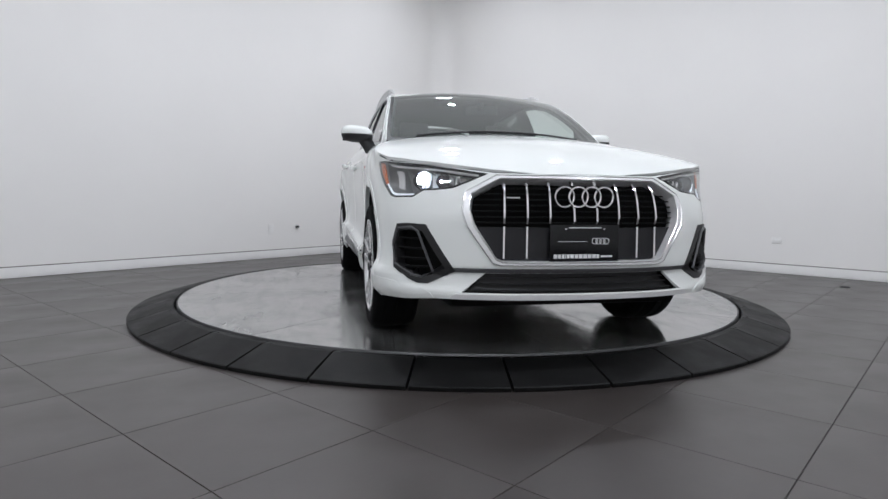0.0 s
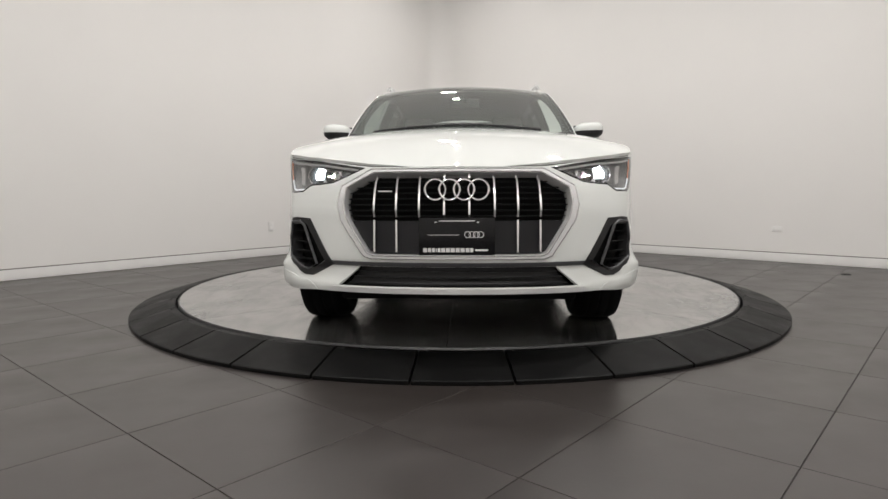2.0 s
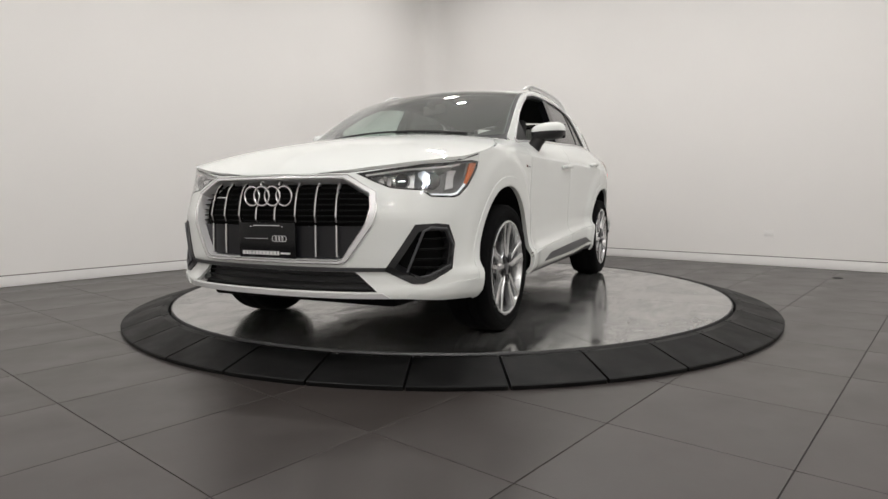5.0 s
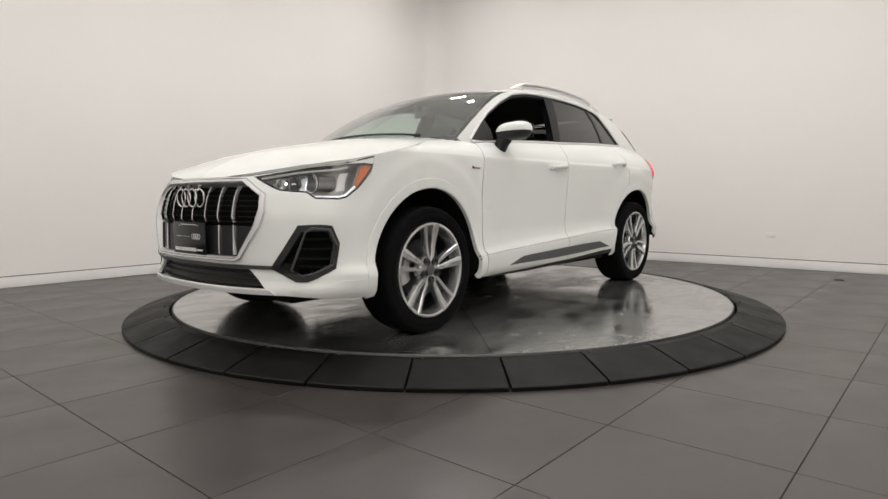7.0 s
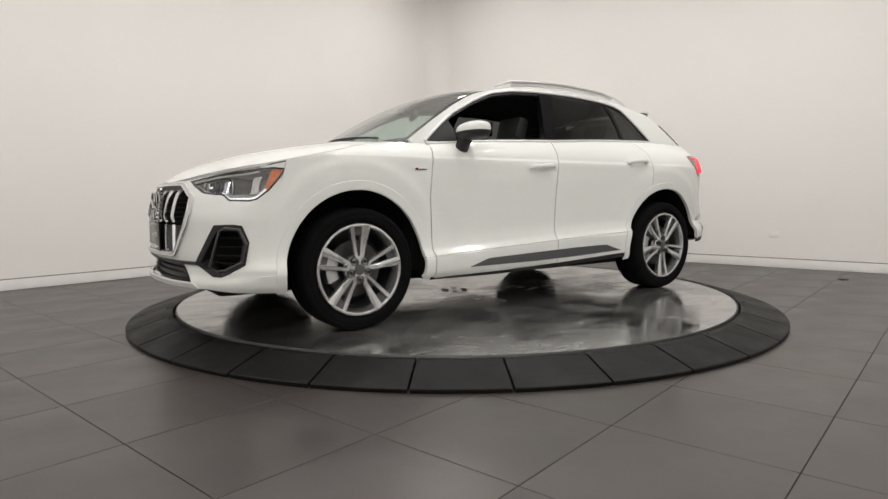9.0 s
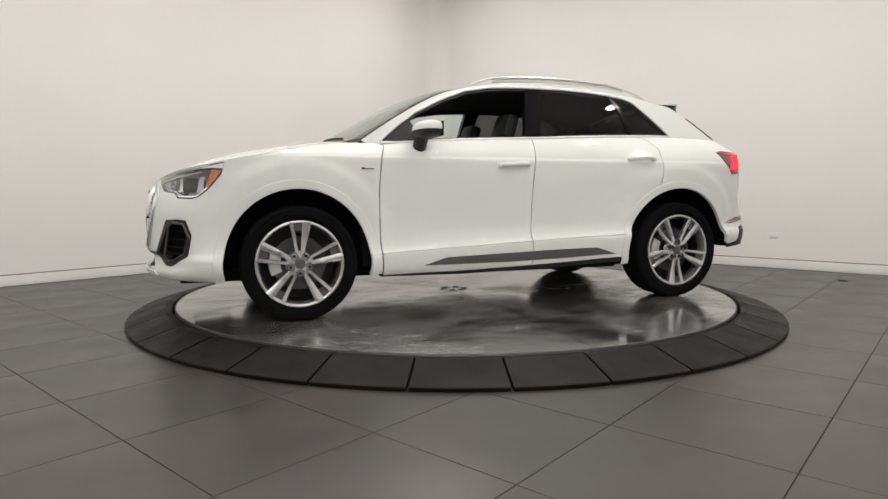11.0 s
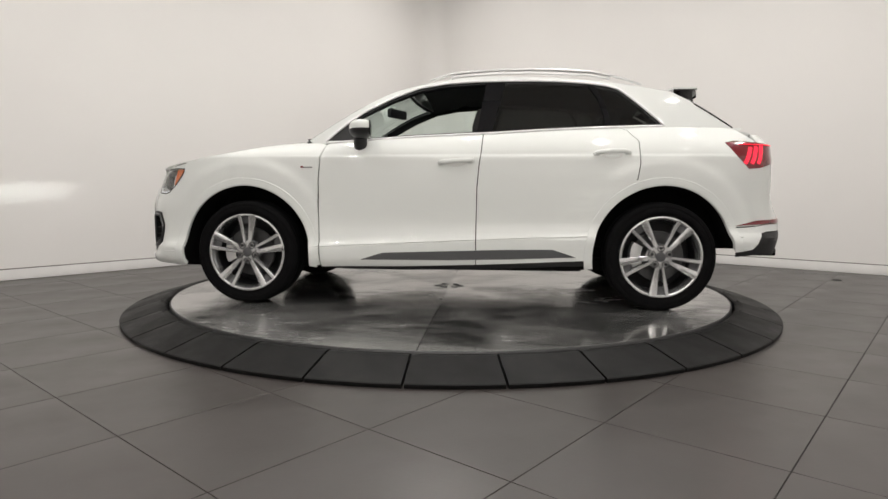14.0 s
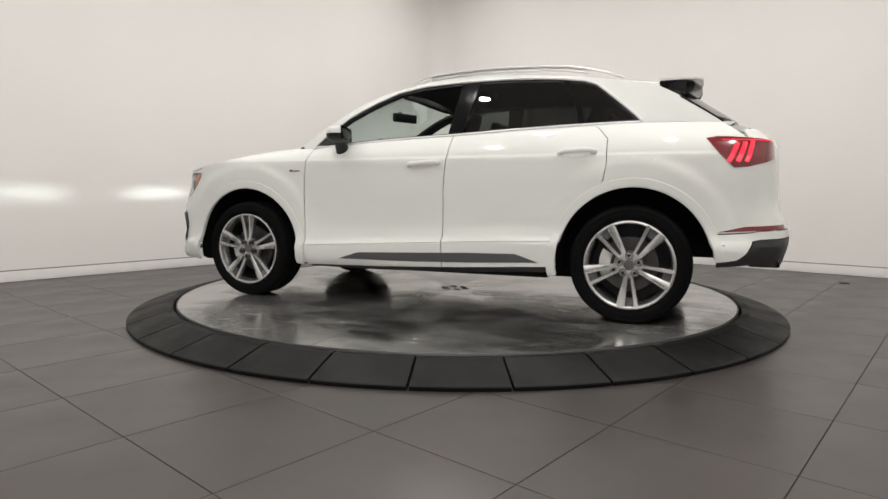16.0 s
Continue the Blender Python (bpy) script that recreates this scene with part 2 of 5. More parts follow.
def band(inner_line, outer_line, fmap, lift=0.004, thick=0.02, mirror=False, rows=4):
    """A curved strip between two lines of chart points, rolled over at its edges."""
    bm = bmesh.new()
    e = 1e-3
    s = -1 if mirror else 1
    grid = []
    for (a0, b0), (a1, b1) in zip(inner_line, outer_line):
        row = []
        steps = [(0.0, -thick), (0.0, lift * 0.5)] + [(0.06 + 0.91 * k / rows, lift) for k in range(rows + 1)] + [(0.995, lift * 0.7), (1.0, -0.006)]
        for t, h in steps:
            a, b = a0 + (a1 - a0) * t, b0 + (b1 - b0) * t
            q = fmap(a, b)
            n = (fmap(a + e, b) - fmap(a - e, b)).cross(fmap(a, b + e) - fmap(a, b - e)).normalized()
            if n.dot(OUT(q)) < 0:
                n = -n
            q = q + n * h
            row.append(bm.verts.new((q.x, q.y * s, q.z)))
        grid.append(row)
    for i in range(len(grid) - 1):
        for j in range(len(grid[0]) - 1):
            bm.faces.new((grid[i][j], grid[i][j + 1], grid[i + 1][j + 1], grid[i + 1][j]))
    return bm


def inside(p, poly):
    x, y = p
    c = False
    for i in range(len(poly)):
        (x1, y1), (x2, y2) = poly[i - 1], poly[i]
        if (y1 > y) != (y2 > y) and x < (x2 - x1) * (y - y1) / (y2 - y1) + x1:
            c = not c
    return c


def sheet(poly, fmap, cell=0.04, holes=(), thick=0.012, lift=0.0, mirror=False, bm=None, cuts=()):
    """A curved panel: an outline in a flat chart, with holes, laid on the surface fmap(a, b), with turned-in edges."""
    out = bm or bmesh.new()
    b2 = bmesh.new()
    flat = [b2.verts.new((a, b, 0)) for a, b in poly]
    for tri in tessellate_polygon([[Vector((a, b, 0)) for a, b in poly]]):
        b2.faces.new([flat[k] for k in tri])
    for ax in (0, 1):
        lo, hi = min(p[ax] for p in poly), max(p[ax] for p in poly)
        step = cell[ax] if isinstance(cell, tuple) else cell
        n = max(1, int(math.ceil((hi - lo) / step)))
        for k in range(1, n):
            co, no = [0, 0, 0], [0, 0, 0]
            co[ax], no[ax] = lo + (hi - lo) * k / n, 1
            bmesh.ops.bisect_plane(b2, geom=b2.verts[:] + b2.edges[:] + b2.faces[:], plane_co=co, plane_no=no, dist=1e-6)
    cell = max(cell) if isinstance(cell, tuple) else cell
    for (x1, y1), (x2, y2) in cuts:
        bmesh.ops.bisect_plane(b2, geom=b2.verts[:] + b2.edges[:] + b2.faces[:], plane_co=(x1, y1, 0), plane_no=(y2 - y1, x1 - x2, 0), dist=1e-6)
    for hole in holes:
        for i in range(len(hole)):
            (x1, y1), (x2, y2) = hole[i - 1], hole[i]
            near = [g for g in b2.faces if min(x1, x2) - cell * 1.5 < g.calc_center_median().x < max(x1, x2) + cell * 1.5
                    and min(y1, y2) - cell * 1.5 < g.calc_center_median().y < max(y1, y2) + cell * 1.5]
            geom = list({v for g in near for v in g.verts}) + list({e for g in near for e in g.edges}) + near
            bmesh.ops.bisect_plane(b2, geom=geom, plane_co=(x1, y1, 0), plane_no=(y2 - y1, x1 - x2, 0), dist=1e-6)
        dead = [g for g in b2.faces if inside(g.calc_center_median().xy, hole)]
        bmesh.ops.delete(b2, geom=dead, context="FACES")
    e = 1e-3
    made = {}

    def place(v):
        a, b = v.co.x, v.co.y
        p = fmap(a, b)
        n = (fmap(a + e, b) - fmap(a - e, b)).cross(fmap(a, b + e) - fmap(a, b - e))
        n.normalize()
        return p, n
    sgn = -1 if mirror else 1

    def flip(p):
        return Vector((p.x, p.y * sgn, p.z))
    inner = {}
    for v in b2.verts:
        p, n = place(v)
        if n.dot(OUT(p)) < 0:
            n = -n
        made[v] = out.verts.new(flip(p + n * lift))
        if thick and any(ed.is_boundary for ed in v.link_edges):
            inner[v] = out.verts.new(flip(p + n * (lift - thick)))
    for g in b2.faces:
        try:
            out.faces.new([made[v] for v in g.verts])
        except ValueError:
            pass
    if thick:
        for ed in b2.edges:
            if ed.is_boundary:
                a, b = ed.verts
                try:
                    out.faces.new((made[a], made[b], inner[b], inner[a]))
                except ValueError:
                    pass
    b2.free()
    return out


def OUT(p):
    """Outward from the car's middle, to orient a panel."""
    return Vector((p.x * 0.35, p.y, 0.0)) if p.z < 0.84 else Vector((p.x * 0.35, p.y, 0.5)) if p.z < 1.0 else Vector((p.x * 0.25, p.y, (p.z - 0.6) * 1.2))

# ---- the room ----
TILE_ANGLE = 50.2
AX = Vector((math.cos(radians(TILE_ANGLE)), math.sin(radians(TILE_ANGLE)), 0))   # along the wall behind the car's nose
AY = Vector((-AX.y, AX.x, 0))
ROOM = Matrix(((AX.x, AY.x, 0, 0), (AX.y, AY.y, 0, 0), (0, 0, 1, 0), (0, 0, 0, 1)))  # room axes: a along AX, b along AY
A1, B1 = 3.92, 3.63      # the two walls that are seen
A0, B0 = -6.6, -5.6      # the two added behind the camera, unseen


def room_box(name, a0, a1, b0, b1, z0, z1, material, parent=None, bevel=0.0, label=""):
    bm = box(bmesh.new(), a0, a1, b0, b1, z0, z1, bevel, ROOM)
    return finish(bm, name, material, parent, label, smooth=bevel > 0)


T = 0.15
R_CORNER = 0.32


def corner_cove(r, z0, z1, n=14):
    """The rounded inner corner where the two seen walls meet."""
    bm = bmesh.new()
    arc = [(A1 - r + r * math.cos(q), B1 - r + r * math.sin(q)) for q in [math.pi / 2 * k / n for k in range(n + 1)]]
    ring = arc + [(A1, B1)]
    low, high = [[bm.verts.new(ROOM @ Vector((a, b, z))) for a, b in ring] for z in (z0, z1)]
    for k in range(len(ring)):
        j = (k + 1) % len(ring)
        bm.faces.new((low[k], low[j], high[j], high[k]))
    bm.faces.new(high)
    bm.faces.new(low[::-1])
    return bm


tagged(room_box("wall_north", A0 - T, A1 + T, B1, B1 + T, 0, CEILING + 0.1, WALL), "smooth matte off-white painted showroom wall", "wall", kind="structure")
tagged(room_box("wall_east", A1, A1 + T, B0, B1, 0, CEILING + 0.1, WALL), "smooth matte off-white painted showroom wall", "wall", kind="structure")
# unseen walls behind the camera, added to close the room and bounce light
tagged(room_box("wall_south", A0 - T, A1 + T, B0 - T, B0, 0, CEILING + 0.1, WALL), "unseen plain off-white wall added behind the camera", "wall", kind="structure")
tagged(room_box("wall_west", A0 - T, A0, B0, B1, 0, CEILING + 0.1, WALL), "unseen plain off-white wall added behind the camera", "wall", kind="structure")
tagged(finish(corner_cove(R_CORNER, 0.0, CEILING + 0.1), "wall_corner", WALL), "smooth rounded off-white corner of the showroom walls", "wall", kind="structure")
tagged(finish(corner_cove(R_CORNER + 0.005, 0.004, 0.102), "baseboard_corner", BASE), "low white painted baseboard round the corner", "baseboard", kind="structure")
# unseen ceiling, added to hold the lamps and bounce light
tagged(room_box("ceiling", A0 - T, A1 + T, B0 - T, B1 + T, CEILING + 0.1, CEILING + 0.2, CEIL), "unseen plain pale grey ceiling", "ceiling", kind="structure")
for nm, a0, a1, b0, b1 in (("baseboard_north", A0, A1 - 0.018, B1 - 0.006, B1 - 0.002), ("baseboard_east", A1 - 0.006, A1 - 0.002, B0, B1 - 0.002)):
    tagged(room_box(nm, a0, a1, b0, b1, 0.004, 0.102, BASE, bevel=0.001), "low white painted baseboard along the wall", "baseboard", kind="structure")
# dark strips laid on the wall, painted as a shaded gap above the baseboard
for nm, a0, a1, b0, b1 in (("trim_north", A0, A1 - 0.007, B1 - 0.005, B1 - 0.0015), ("trim_east", A1 - 0.005, A1 - 0.0015, B0, B1 - 0.007)):
    tagged(room_box(nm, a0, a1, b0, b1, 0.1025, 0.1105, GAP_SHADE), "thin dark strip painted as the shaded gap above the baseboard", "trim", kind="structure")

# ---- the turning platform ----
R_DISC, R_RING, R_OUT = 2.047, 2.075, 2.340
turntable = empty("turntable")
tagged(turntable, "round polished steel car turntable with smudges and radial seams", "turntable")
turntable.location = (0, 0, 0)
SECTORS = 8


def sector(r0, r1, a0, a1, z0, z1, bevel=0.002, n=14):
    bm = bmesh.new()
    top, low = [], []
    ring = [(r1, a0 + (a1 - a0) * k / n) for k in range(n + 1)] + [(r0, a1 + (a0 - a1) * k / n) for k in range(n + 1)]
    for r, a in ring:
        top.append(bm.verts.new((r * math.cos(a), r * math.sin(a), z1)))
        low.append(bm.verts.new((r * math.cos(a), r * math.sin(a), z0)))
    m = n + 1
    for k in range(n):
        bm.faces.new((top[k], top[k + 1], top[2 * m - 2 - k], top[2 * m - 1 - k]))
    for k in range(2 * m):
        bm.faces.new((low[k], low[(k + 1) % (2 * m)], top[(k + 1) % (2 * m)], top[k]))
    return bm


for k in range(SECTORS):
    g = 0.0012
    bm = sector(0.13, R_DISC - 0.0095, 2 * math.pi * k / SECTORS + g, 2 * math.pi * (k + 1) / SECTORS - g, 0.05, DISC_TOP)
    part("steel_plate", bm, DISC, turntable, smooth=False)
bm = lathe(bmesh.new(), [(R_DISC - 0.0085, DISC_TOP - 0.02), (R_DISC - 0.0085, DISC_TOP + 0.001), (R_DISC - 0.003, DISC_TOP + 0.001), (R_DISC, DISC_TOP - 0.003), (R_DISC, 0.02)], 160, "z")
part("edge_band", bm, STEEL, turntable, "thin steel edge band")
bm = lathe(bmesh.new(), [(0.0, 0.046), (R_DISC - 0.002, 0.046)], 64, "z")
part("platform_base", bm, LINER, turntable)
bm = lathe(bmesh.new(), [(0.0, DISC_TOP), (0.128, DISC_TOP), (0.128, 0.05)], 40, "z")
part("hub_cover", bm, DISC, turntable, smooth=False)
for k in range(6):
    a = k * math.pi / 3
    bm = bmesh.new()
    pts = [Vector((0.085 * math.cos(a) + 0.026 * math.cos(q), 0.085 * math.sin(a) + 0.026 * math.sin(q), DISC_TOP + 0.002)) for q in [2 * math.pi * i / 14 for i in range(14)]]
    sweep(bm, pts, 0.006, 0.004, 6, True)
    part("hub_ring", bm, FRAME, turntable)

ramp_ring = empty("ramp_ring")
tagged(ramp_ring, "black rubber ramp ring of bolted wedge segments on the floor", "ramp")
SEGS = 33
STEP = 2 * math.pi / SEGS
START = radians(-90 - 4.85)


def ramp_segment():
    bm = bmesh.new()
    n = 6
    g = 0.0026
    prof = [(R_RING - 0.012, 0.0), (R_RING - 0.012, 0.079), (R_RING, 0.083), (R_RING + 0.035, 0.083), (R_OUT - 0.006, 0.022), (R_OUT, 0.018), (R_OUT - 0.002, 0.0)]
    rows = []
    for k in range(n + 1):
        a = g + (STEP - 2 * g) * k / n
        rows.append([bm.verts.new((r * math.cos(a), r * math.sin(a), z)) for r, z in prof])
    for k in range(n):
        for j in range(len(prof) - 1):
            bm.faces.new((rows[k][j], rows[k][j + 1], rows[k + 1][j + 1], rows[k + 1][j]))
    bm.faces.new(rows[0])
    bm.faces.new(rows[-1][::-1])
    return bm


first = part("ramp_segment", ramp_segment(), RUBBER, ramp_ring, smooth=False)
first.rotation_euler = (0, 0, START)
bolt_bm = lathe(bmesh.new(), [(0.0, 0.0045), (0.006, 0.004), (0.0085, 0.001), (0.0085, -0.004)], 10, "z")
bolt = part("bolt", bolt_bm, BLACK, first)
bolt.location = ((R_RING + 0.022) * math.cos(0.02), (R_RING + 0.022) * math.sin(0.02), 0.0835)
for k in range(1, SEGS):
    seg = new("ramp_segment", first.data)
    seg.parent, seg.rotation_euler = ramp_ring, (0, 0, START + STEP * k)
    bo = new("bolt", bolt.data)
    bo.parent, bo.location = seg, bolt.location
bm = lathe(bmesh.new(), [(R_DISC + 0.004, 0.03), (R_RING - 0.011, 0.03)], 96, "z")
part("gap_liner", bm, LINER, ramp_ring)


# ---- the car: surfaces ----
def curve(pts):
    """A smooth function through points (x ascending), monotone pieces."""
    xs, ys = [p[0] for p in pts], [p[1] for p in pts]
    n = len(xs)
    ds = [(ys[i + 1] - ys[i]) / (xs[i + 1] - xs[i]) for i in range(n - 1)]
    ms = [ds[0]] + [0.0 if ds[i - 1] * ds[i] <= 0 else 2 * ds[i - 1] * ds[i] / (ds[i - 1] + ds[i]) for i in range(1, n - 1)] + [ds[-1]]

    def f(x):
        if x <= xs[0]:
            return ys[0] + ms[0] * (x - xs[0])
        if x >= xs[-1]:
            return ys[-1] + ms[-1] * (x - xs[-1])
        lo, hi = 0, n - 1
        while hi - lo > 1:
            mid = (lo + hi) // 2
            if xs[mid] <= x:
                lo = mid
            else:
                hi = mid
        h = xs[hi] - xs[lo]
        t = (x - xs[lo]) / h
        return ((1 + 2 * t) * (1 - t) ** 2 * ys[lo] + t * (1 - t) ** 2 * h * ms[lo] + t * t * (3 - 2 * t) * ys[hi] + t * t * (t - 1) * h * ms[hi])
    return f


PLAN = [(2.245, 0.0), (2.240, 0.15), (2.215, 0.35), (2.16, 0.535), (2.078, 0.692), (1.992, 0.800), (1.885, 0.866), (1.72, 0.892), (1.5, 0.892), (1.34, 0.895), (1.0, 0.882),
        (0.6, 0.868), (0.0, 0.866), (-0.6, 0.868), (-1.0, 0.882), (-1.34, 0.895), (-1.55, 0.888), (-1.8, 0.855), (-2.0, 0.785), (-2.13, 0.66), (-2.20, 0.45), (-2.235, 0.2), (-2.24, 0.0)]


def spline_plan():
    """Catmull-Rom through the plan, tabled by arc length."""
    p = [Vector((a, b)) for a, b in PLAN]
    p = [Vector((p[1].x, -p[1].y))] + p + [Vector((p[-2].x, -p[-2].y))]
    out = []
    for i in range(1, len(p) - 2):
        for k in range(16):
            t = k / 16
            a, b, c, d = p[i - 1], p[i], p[i + 1], p[i + 2]
            out.append(0.5 * ((2 * b) + (c - a) * t + (2 * a - 5 * b + 4 * c - d) * t * t + (3 * b - a - 3 * c + d) * t ** 3))
    out.append(p[-2])
    return out


_pl = spline_plan()
_len = [0.0]
for i in range(1, len(_pl)):
    _len.append(_len[-1] + (_pl[i] - _pl[i - 1]).length)
U_END = _len[-1]
_la, _xa, _ya = np.array(_len), np.array([p.x for p in _pl]), np.array([p.y for p in _pl])


def plan_at(u):
    return Vector((float(np.interp(u, _la, _xa)), float(np.interp(u, _la, _ya))))


def u_of_x(x):
    """The chart's place of a point on the flank."""
    return float(np.interp(-x, -_xa, _la))


def u_of_y(y):
    """The chart's place of a point on the nose."""
    k = int(np.argmax(_ya > 0.84))
    return math.copysign(float(np.interp(abs(y), _ya[:k], _la[:k])), y)


def u_of_y_rear(y):
    k = len(_ya) - int(np.argmax(_ya[::-1] > 0.84))
    return float(np.interp(-abs(y), -_ya[k:], _la[k:]))


BELT = curve([(-2.2, 1.16), (-1.5, 1.172), (-1.32, 1.172), (-1.08, 1.165), (-0.71, 1.153), (-0.53, 1.142), (-0.23, 1.126), (0.03, 1.116), (0.4, 1.098), (0.58, 1.084), (0.77, 1.07), (1.2, 1.05)])
SIDE_IN = curve([(-2.2, -0.15), (-1.9, -0.085), (-1.6, -0.05), (-1.3, -0.028), (-0.8, -0.008), (-0.2, 0.0), (0.4, -0.004), (0.8, -0.012), (1.1, -0.02)])


def glass_y(x, z):
    """Half width of the upper cabin."""
    t = z - 1.10
    return 0.742 + SIDE_IN(x) - 0.27 * t - 0.26 * t * t


FLANK = curve([(0.20, -0.09), (0.25, -0.042), (0.29, -0.010), (0.34, -0.001), (0.405, 0.003), (0.412, 0.003), (0.415, -0.005), (0.419, -0.005), (0.422, 0.001), (0.434, -0.012), (0.46, -0.028), (0.54, -0.038), (0.64, -0.034), (0.76, -0.027), (0.87, -0.022), (0.945, -0.022), (0.968, -0.024), (0.985, -0.034)])


def crease_shift(x, z):
    """The sill crease climbs towards the rear."""
    k = min(max((0.60 - z) / 0.15, 0), 1) * min(max((z - 0.28) / 0.08, 0), 1)
    return k * (0.418 - (0.386 + (0.829 - max(min(x, 0.95), -0.95)) * 0.049))


NOSE = curve([(0.20, -0.10), (0.245, -0.03), (0.27, -0.004), (0.30, 0.0), (0.34, -0.02), (0.385, -0.03), (0.42, -0.006), (0.46, -0.004), (0.60, -0.008), (0.72, -0.024), (0.80, -0.055), (0.85, -0.085), (0.90, -0.13), (0.96, -0.2)])
TAIL = curve([(0.20, -0.16), (0.28, -0.07), (0.36, -0.03), (0.50, 0.0), (0.56, -0.004), (0.63, -0.03), (0.70, -0.065), (0.90, -0.075), (1.03, -0.088), (1.06, -0.105), (1.09, -0.145), (1.13, -0.22), (1.2, -0.34)])
ARCHES = ((1.337, 0.335, 0.426, 0.447), (-1.352, 0.335, 0.437, 0.452))


def body(u, z):
    """The lower body: u runs round the car from the middle of the nose, z is the height."""
    s = -1 if u < 0 else 1
    u = abs(u)
    p, q = plan_at(u - 0.01 if u > 0.01 else 0), plan_at(u + 0.01)
    t = (q - p).normalized() if u > 0.01 else Vector((0, 1))
    n = Vector((t.y, -t.x))
    b = plan_at(u)
    if z <= 0.985:
        df = FLANK(z + crease_shift(b.x, z))
    else:
        bz = max(BELT(b.x), 1.02)
        k = min((z - 0.985) / (bz - 0.985), 1.3)
        df = -0.034 + (glass_y(b.x, bz) - b.y + 0.034) * (0.35 * k + 0.65 * k * k)
    for cx, cz, _, _ in ARCHES:
        k = min(max((0.615 - math.hypot(b.x - cx, (z - cz) * 0.94)) / 0.07, 0), 1)
        df += 0.011 * k * k * (3 - 2 * k)
    wx, wy = n.x * abs(n.x), n.y * n.y
    d = df * wy + (NOSE(z) * wx if wx > 0 else -TAIL(z) * wx)
    if n.x > 0:  # the front corners draw in towards the lamps
        k = min(max((z - 0.62) / 0.18, 0), 1)
        d -= 0.022 * k * k * (3 - 2 * k) * min(1.0, 2.4 * n.x * n.y)
    return Vector((b.x + n.x * d, (b.y + n.y * d) * s, z))


def side(x, z):
    return body(u_of_x(x), z)


HOODC = curve([(0.9, 1.125), (1.05, 1.115), (1.23, 1.10), (1.43, 1.072), (1.63, 1.037), (1.83, 0.99), (1.94, 0.955), (2.04, 0.915), (2.10, 0.885), (2.14, 0.860), (2.17, 0.836), (2.2, 0.8)])


def hood(x, y):
    nose = min(max((x - 1.78) / 0.25, 0), 1) * math.sin(math.pi * min(abs(y) / 0.74, 1))
    return Vector((x, y, HOODC(x) - 0.055 * (abs(y) / 0.75) ** 2.2 - 0.012 * nose))


TOPC = curve([(-2.15, 1.02), (-2.08, 1.10), (-1.95, 1.19), (-1.80, 1.29), (-1.66, 1.375), (-1.58, 1.415), (-1.45, 1.447), (-1.2, 1.487), (-0.9, 1.520), (-0.6, 1.540), (-0.3, 1.546), (0.0, 1.533), (0.2, 1.510), (0.35, 1.480), (0.5, 1.434), (0.65, 1.368), (0.8, 1.289), (0.95, 1.202), (1.10, 1.108), (1.2, 1.045)])


def top(x, y):
    """Windscreen, roof and rear window."""
    k = (abs(y) / 0.7) ** 2
    bow = 0.13 * k if x > 0 else -0.15 * k * min(-x / 1.5, 1) if x < 0 else 0
    crown = 0.040 if -1.4 < x < 0.3 else 0.034
    rear = min(max((-0.7 - x) / 0.7, 0), 1) * min(max((x + 1.75) / 0.2, 0), 1)
    return Vector((x, y, TOPC(x + bow) - crown * k + 0.05 * rear * (0.687 - k)))


def seam(x):
    """Where the top meets the cabin's side."""
    y = 0.65
    for _ in range(12):
        y = 0.5 * y + 0.5 * glass_y(x, top(x, y).z)
    return y, top(x, y).z


def cabin(x, z):
    return Vector((x, glass_y(x, z), z))


def hood_edge(x):
    y = 0.8
    for _ in range(14):
        y = 0.5 * y + 0.5 * side(x, hood(x, y).z).y
    return y, hood(x, y).z


def arch(i, a0, a1, n=22, grow=0.0):
    cx, cz, rx, rz = ARCHES[i]
    return [(cx + (rx + grow) * math.cos(radians(a0 + (a1 - a0) * k / n)), cz + (rz + grow) * math.sin(radians(a0 + (a1 - a0) * k / n))) for k in range(n + 1)]


def sx(pts):
    """Outline points given by x and height on the flank, to the chart."""
    return [(u_of_x(x), z) for x, z in pts]


def fy(pts):
    """Outline points given by y and height on the nose, to the chart."""
    return [(u_of_y(y), z) for y, z in pts]


car = empty("car")
tagged(car, "white compact SUV with chrome trim, parked on the turntable", "car")


def both(name, poly, fmap, material, label="", parent=None, **kw):
    made = []
    for m in (False, True):
        made.append(part(name, sheet(poly, fmap, mirror=m, **kw), material, parent or car, label))
    return made


# hood line on the nose, by y and height
HOOD_LINE = [(0.0, 0.842), (0.2, 0.842), (0.405, 0.845), (0.56, 0.862), (0.72, 0.884)]
HEADLAMP = fy([(0.440, 0.836), (0.52, 0.800), (0.598, 0.768), (0.67, 0.760), (0.722, 0.757), (0.764, 0.727)]) + sx([(1.935, 0.724), (1.895, 0.733), (1.83, 0.778), (1.775, 0.838), (1.737, 0.893), (1.80, 0.897), (1.875, 0.892)]) + fy([(0.72, 0.873), (0.57, 0.853)])
FOG = fy([(0.572, 0.402), (0.625, 0.372), (0.685, 0.340), (0.73, 0.340), (0.757, 0.352)]) + sx([(1.957, 0.402), (1.938, 0.520), (1.968, 0.604)]) + fy([(0.78, 0.610), (0.697, 0.606), (0.635, 0.5)])
GRILLE_IN = [(0.386, 0.808), (0.510, 0.742), (0.515, 0.68), (0.496, 0.612), (0.398, 0.460), (0.372, 0.450)]
GRILLE_OUT = [(0.403, 0.825), (0.539, 0.750), (0.546, 0.668), (0.525, 0.602), (0.416, 0.445), (0.382, 0.434)]


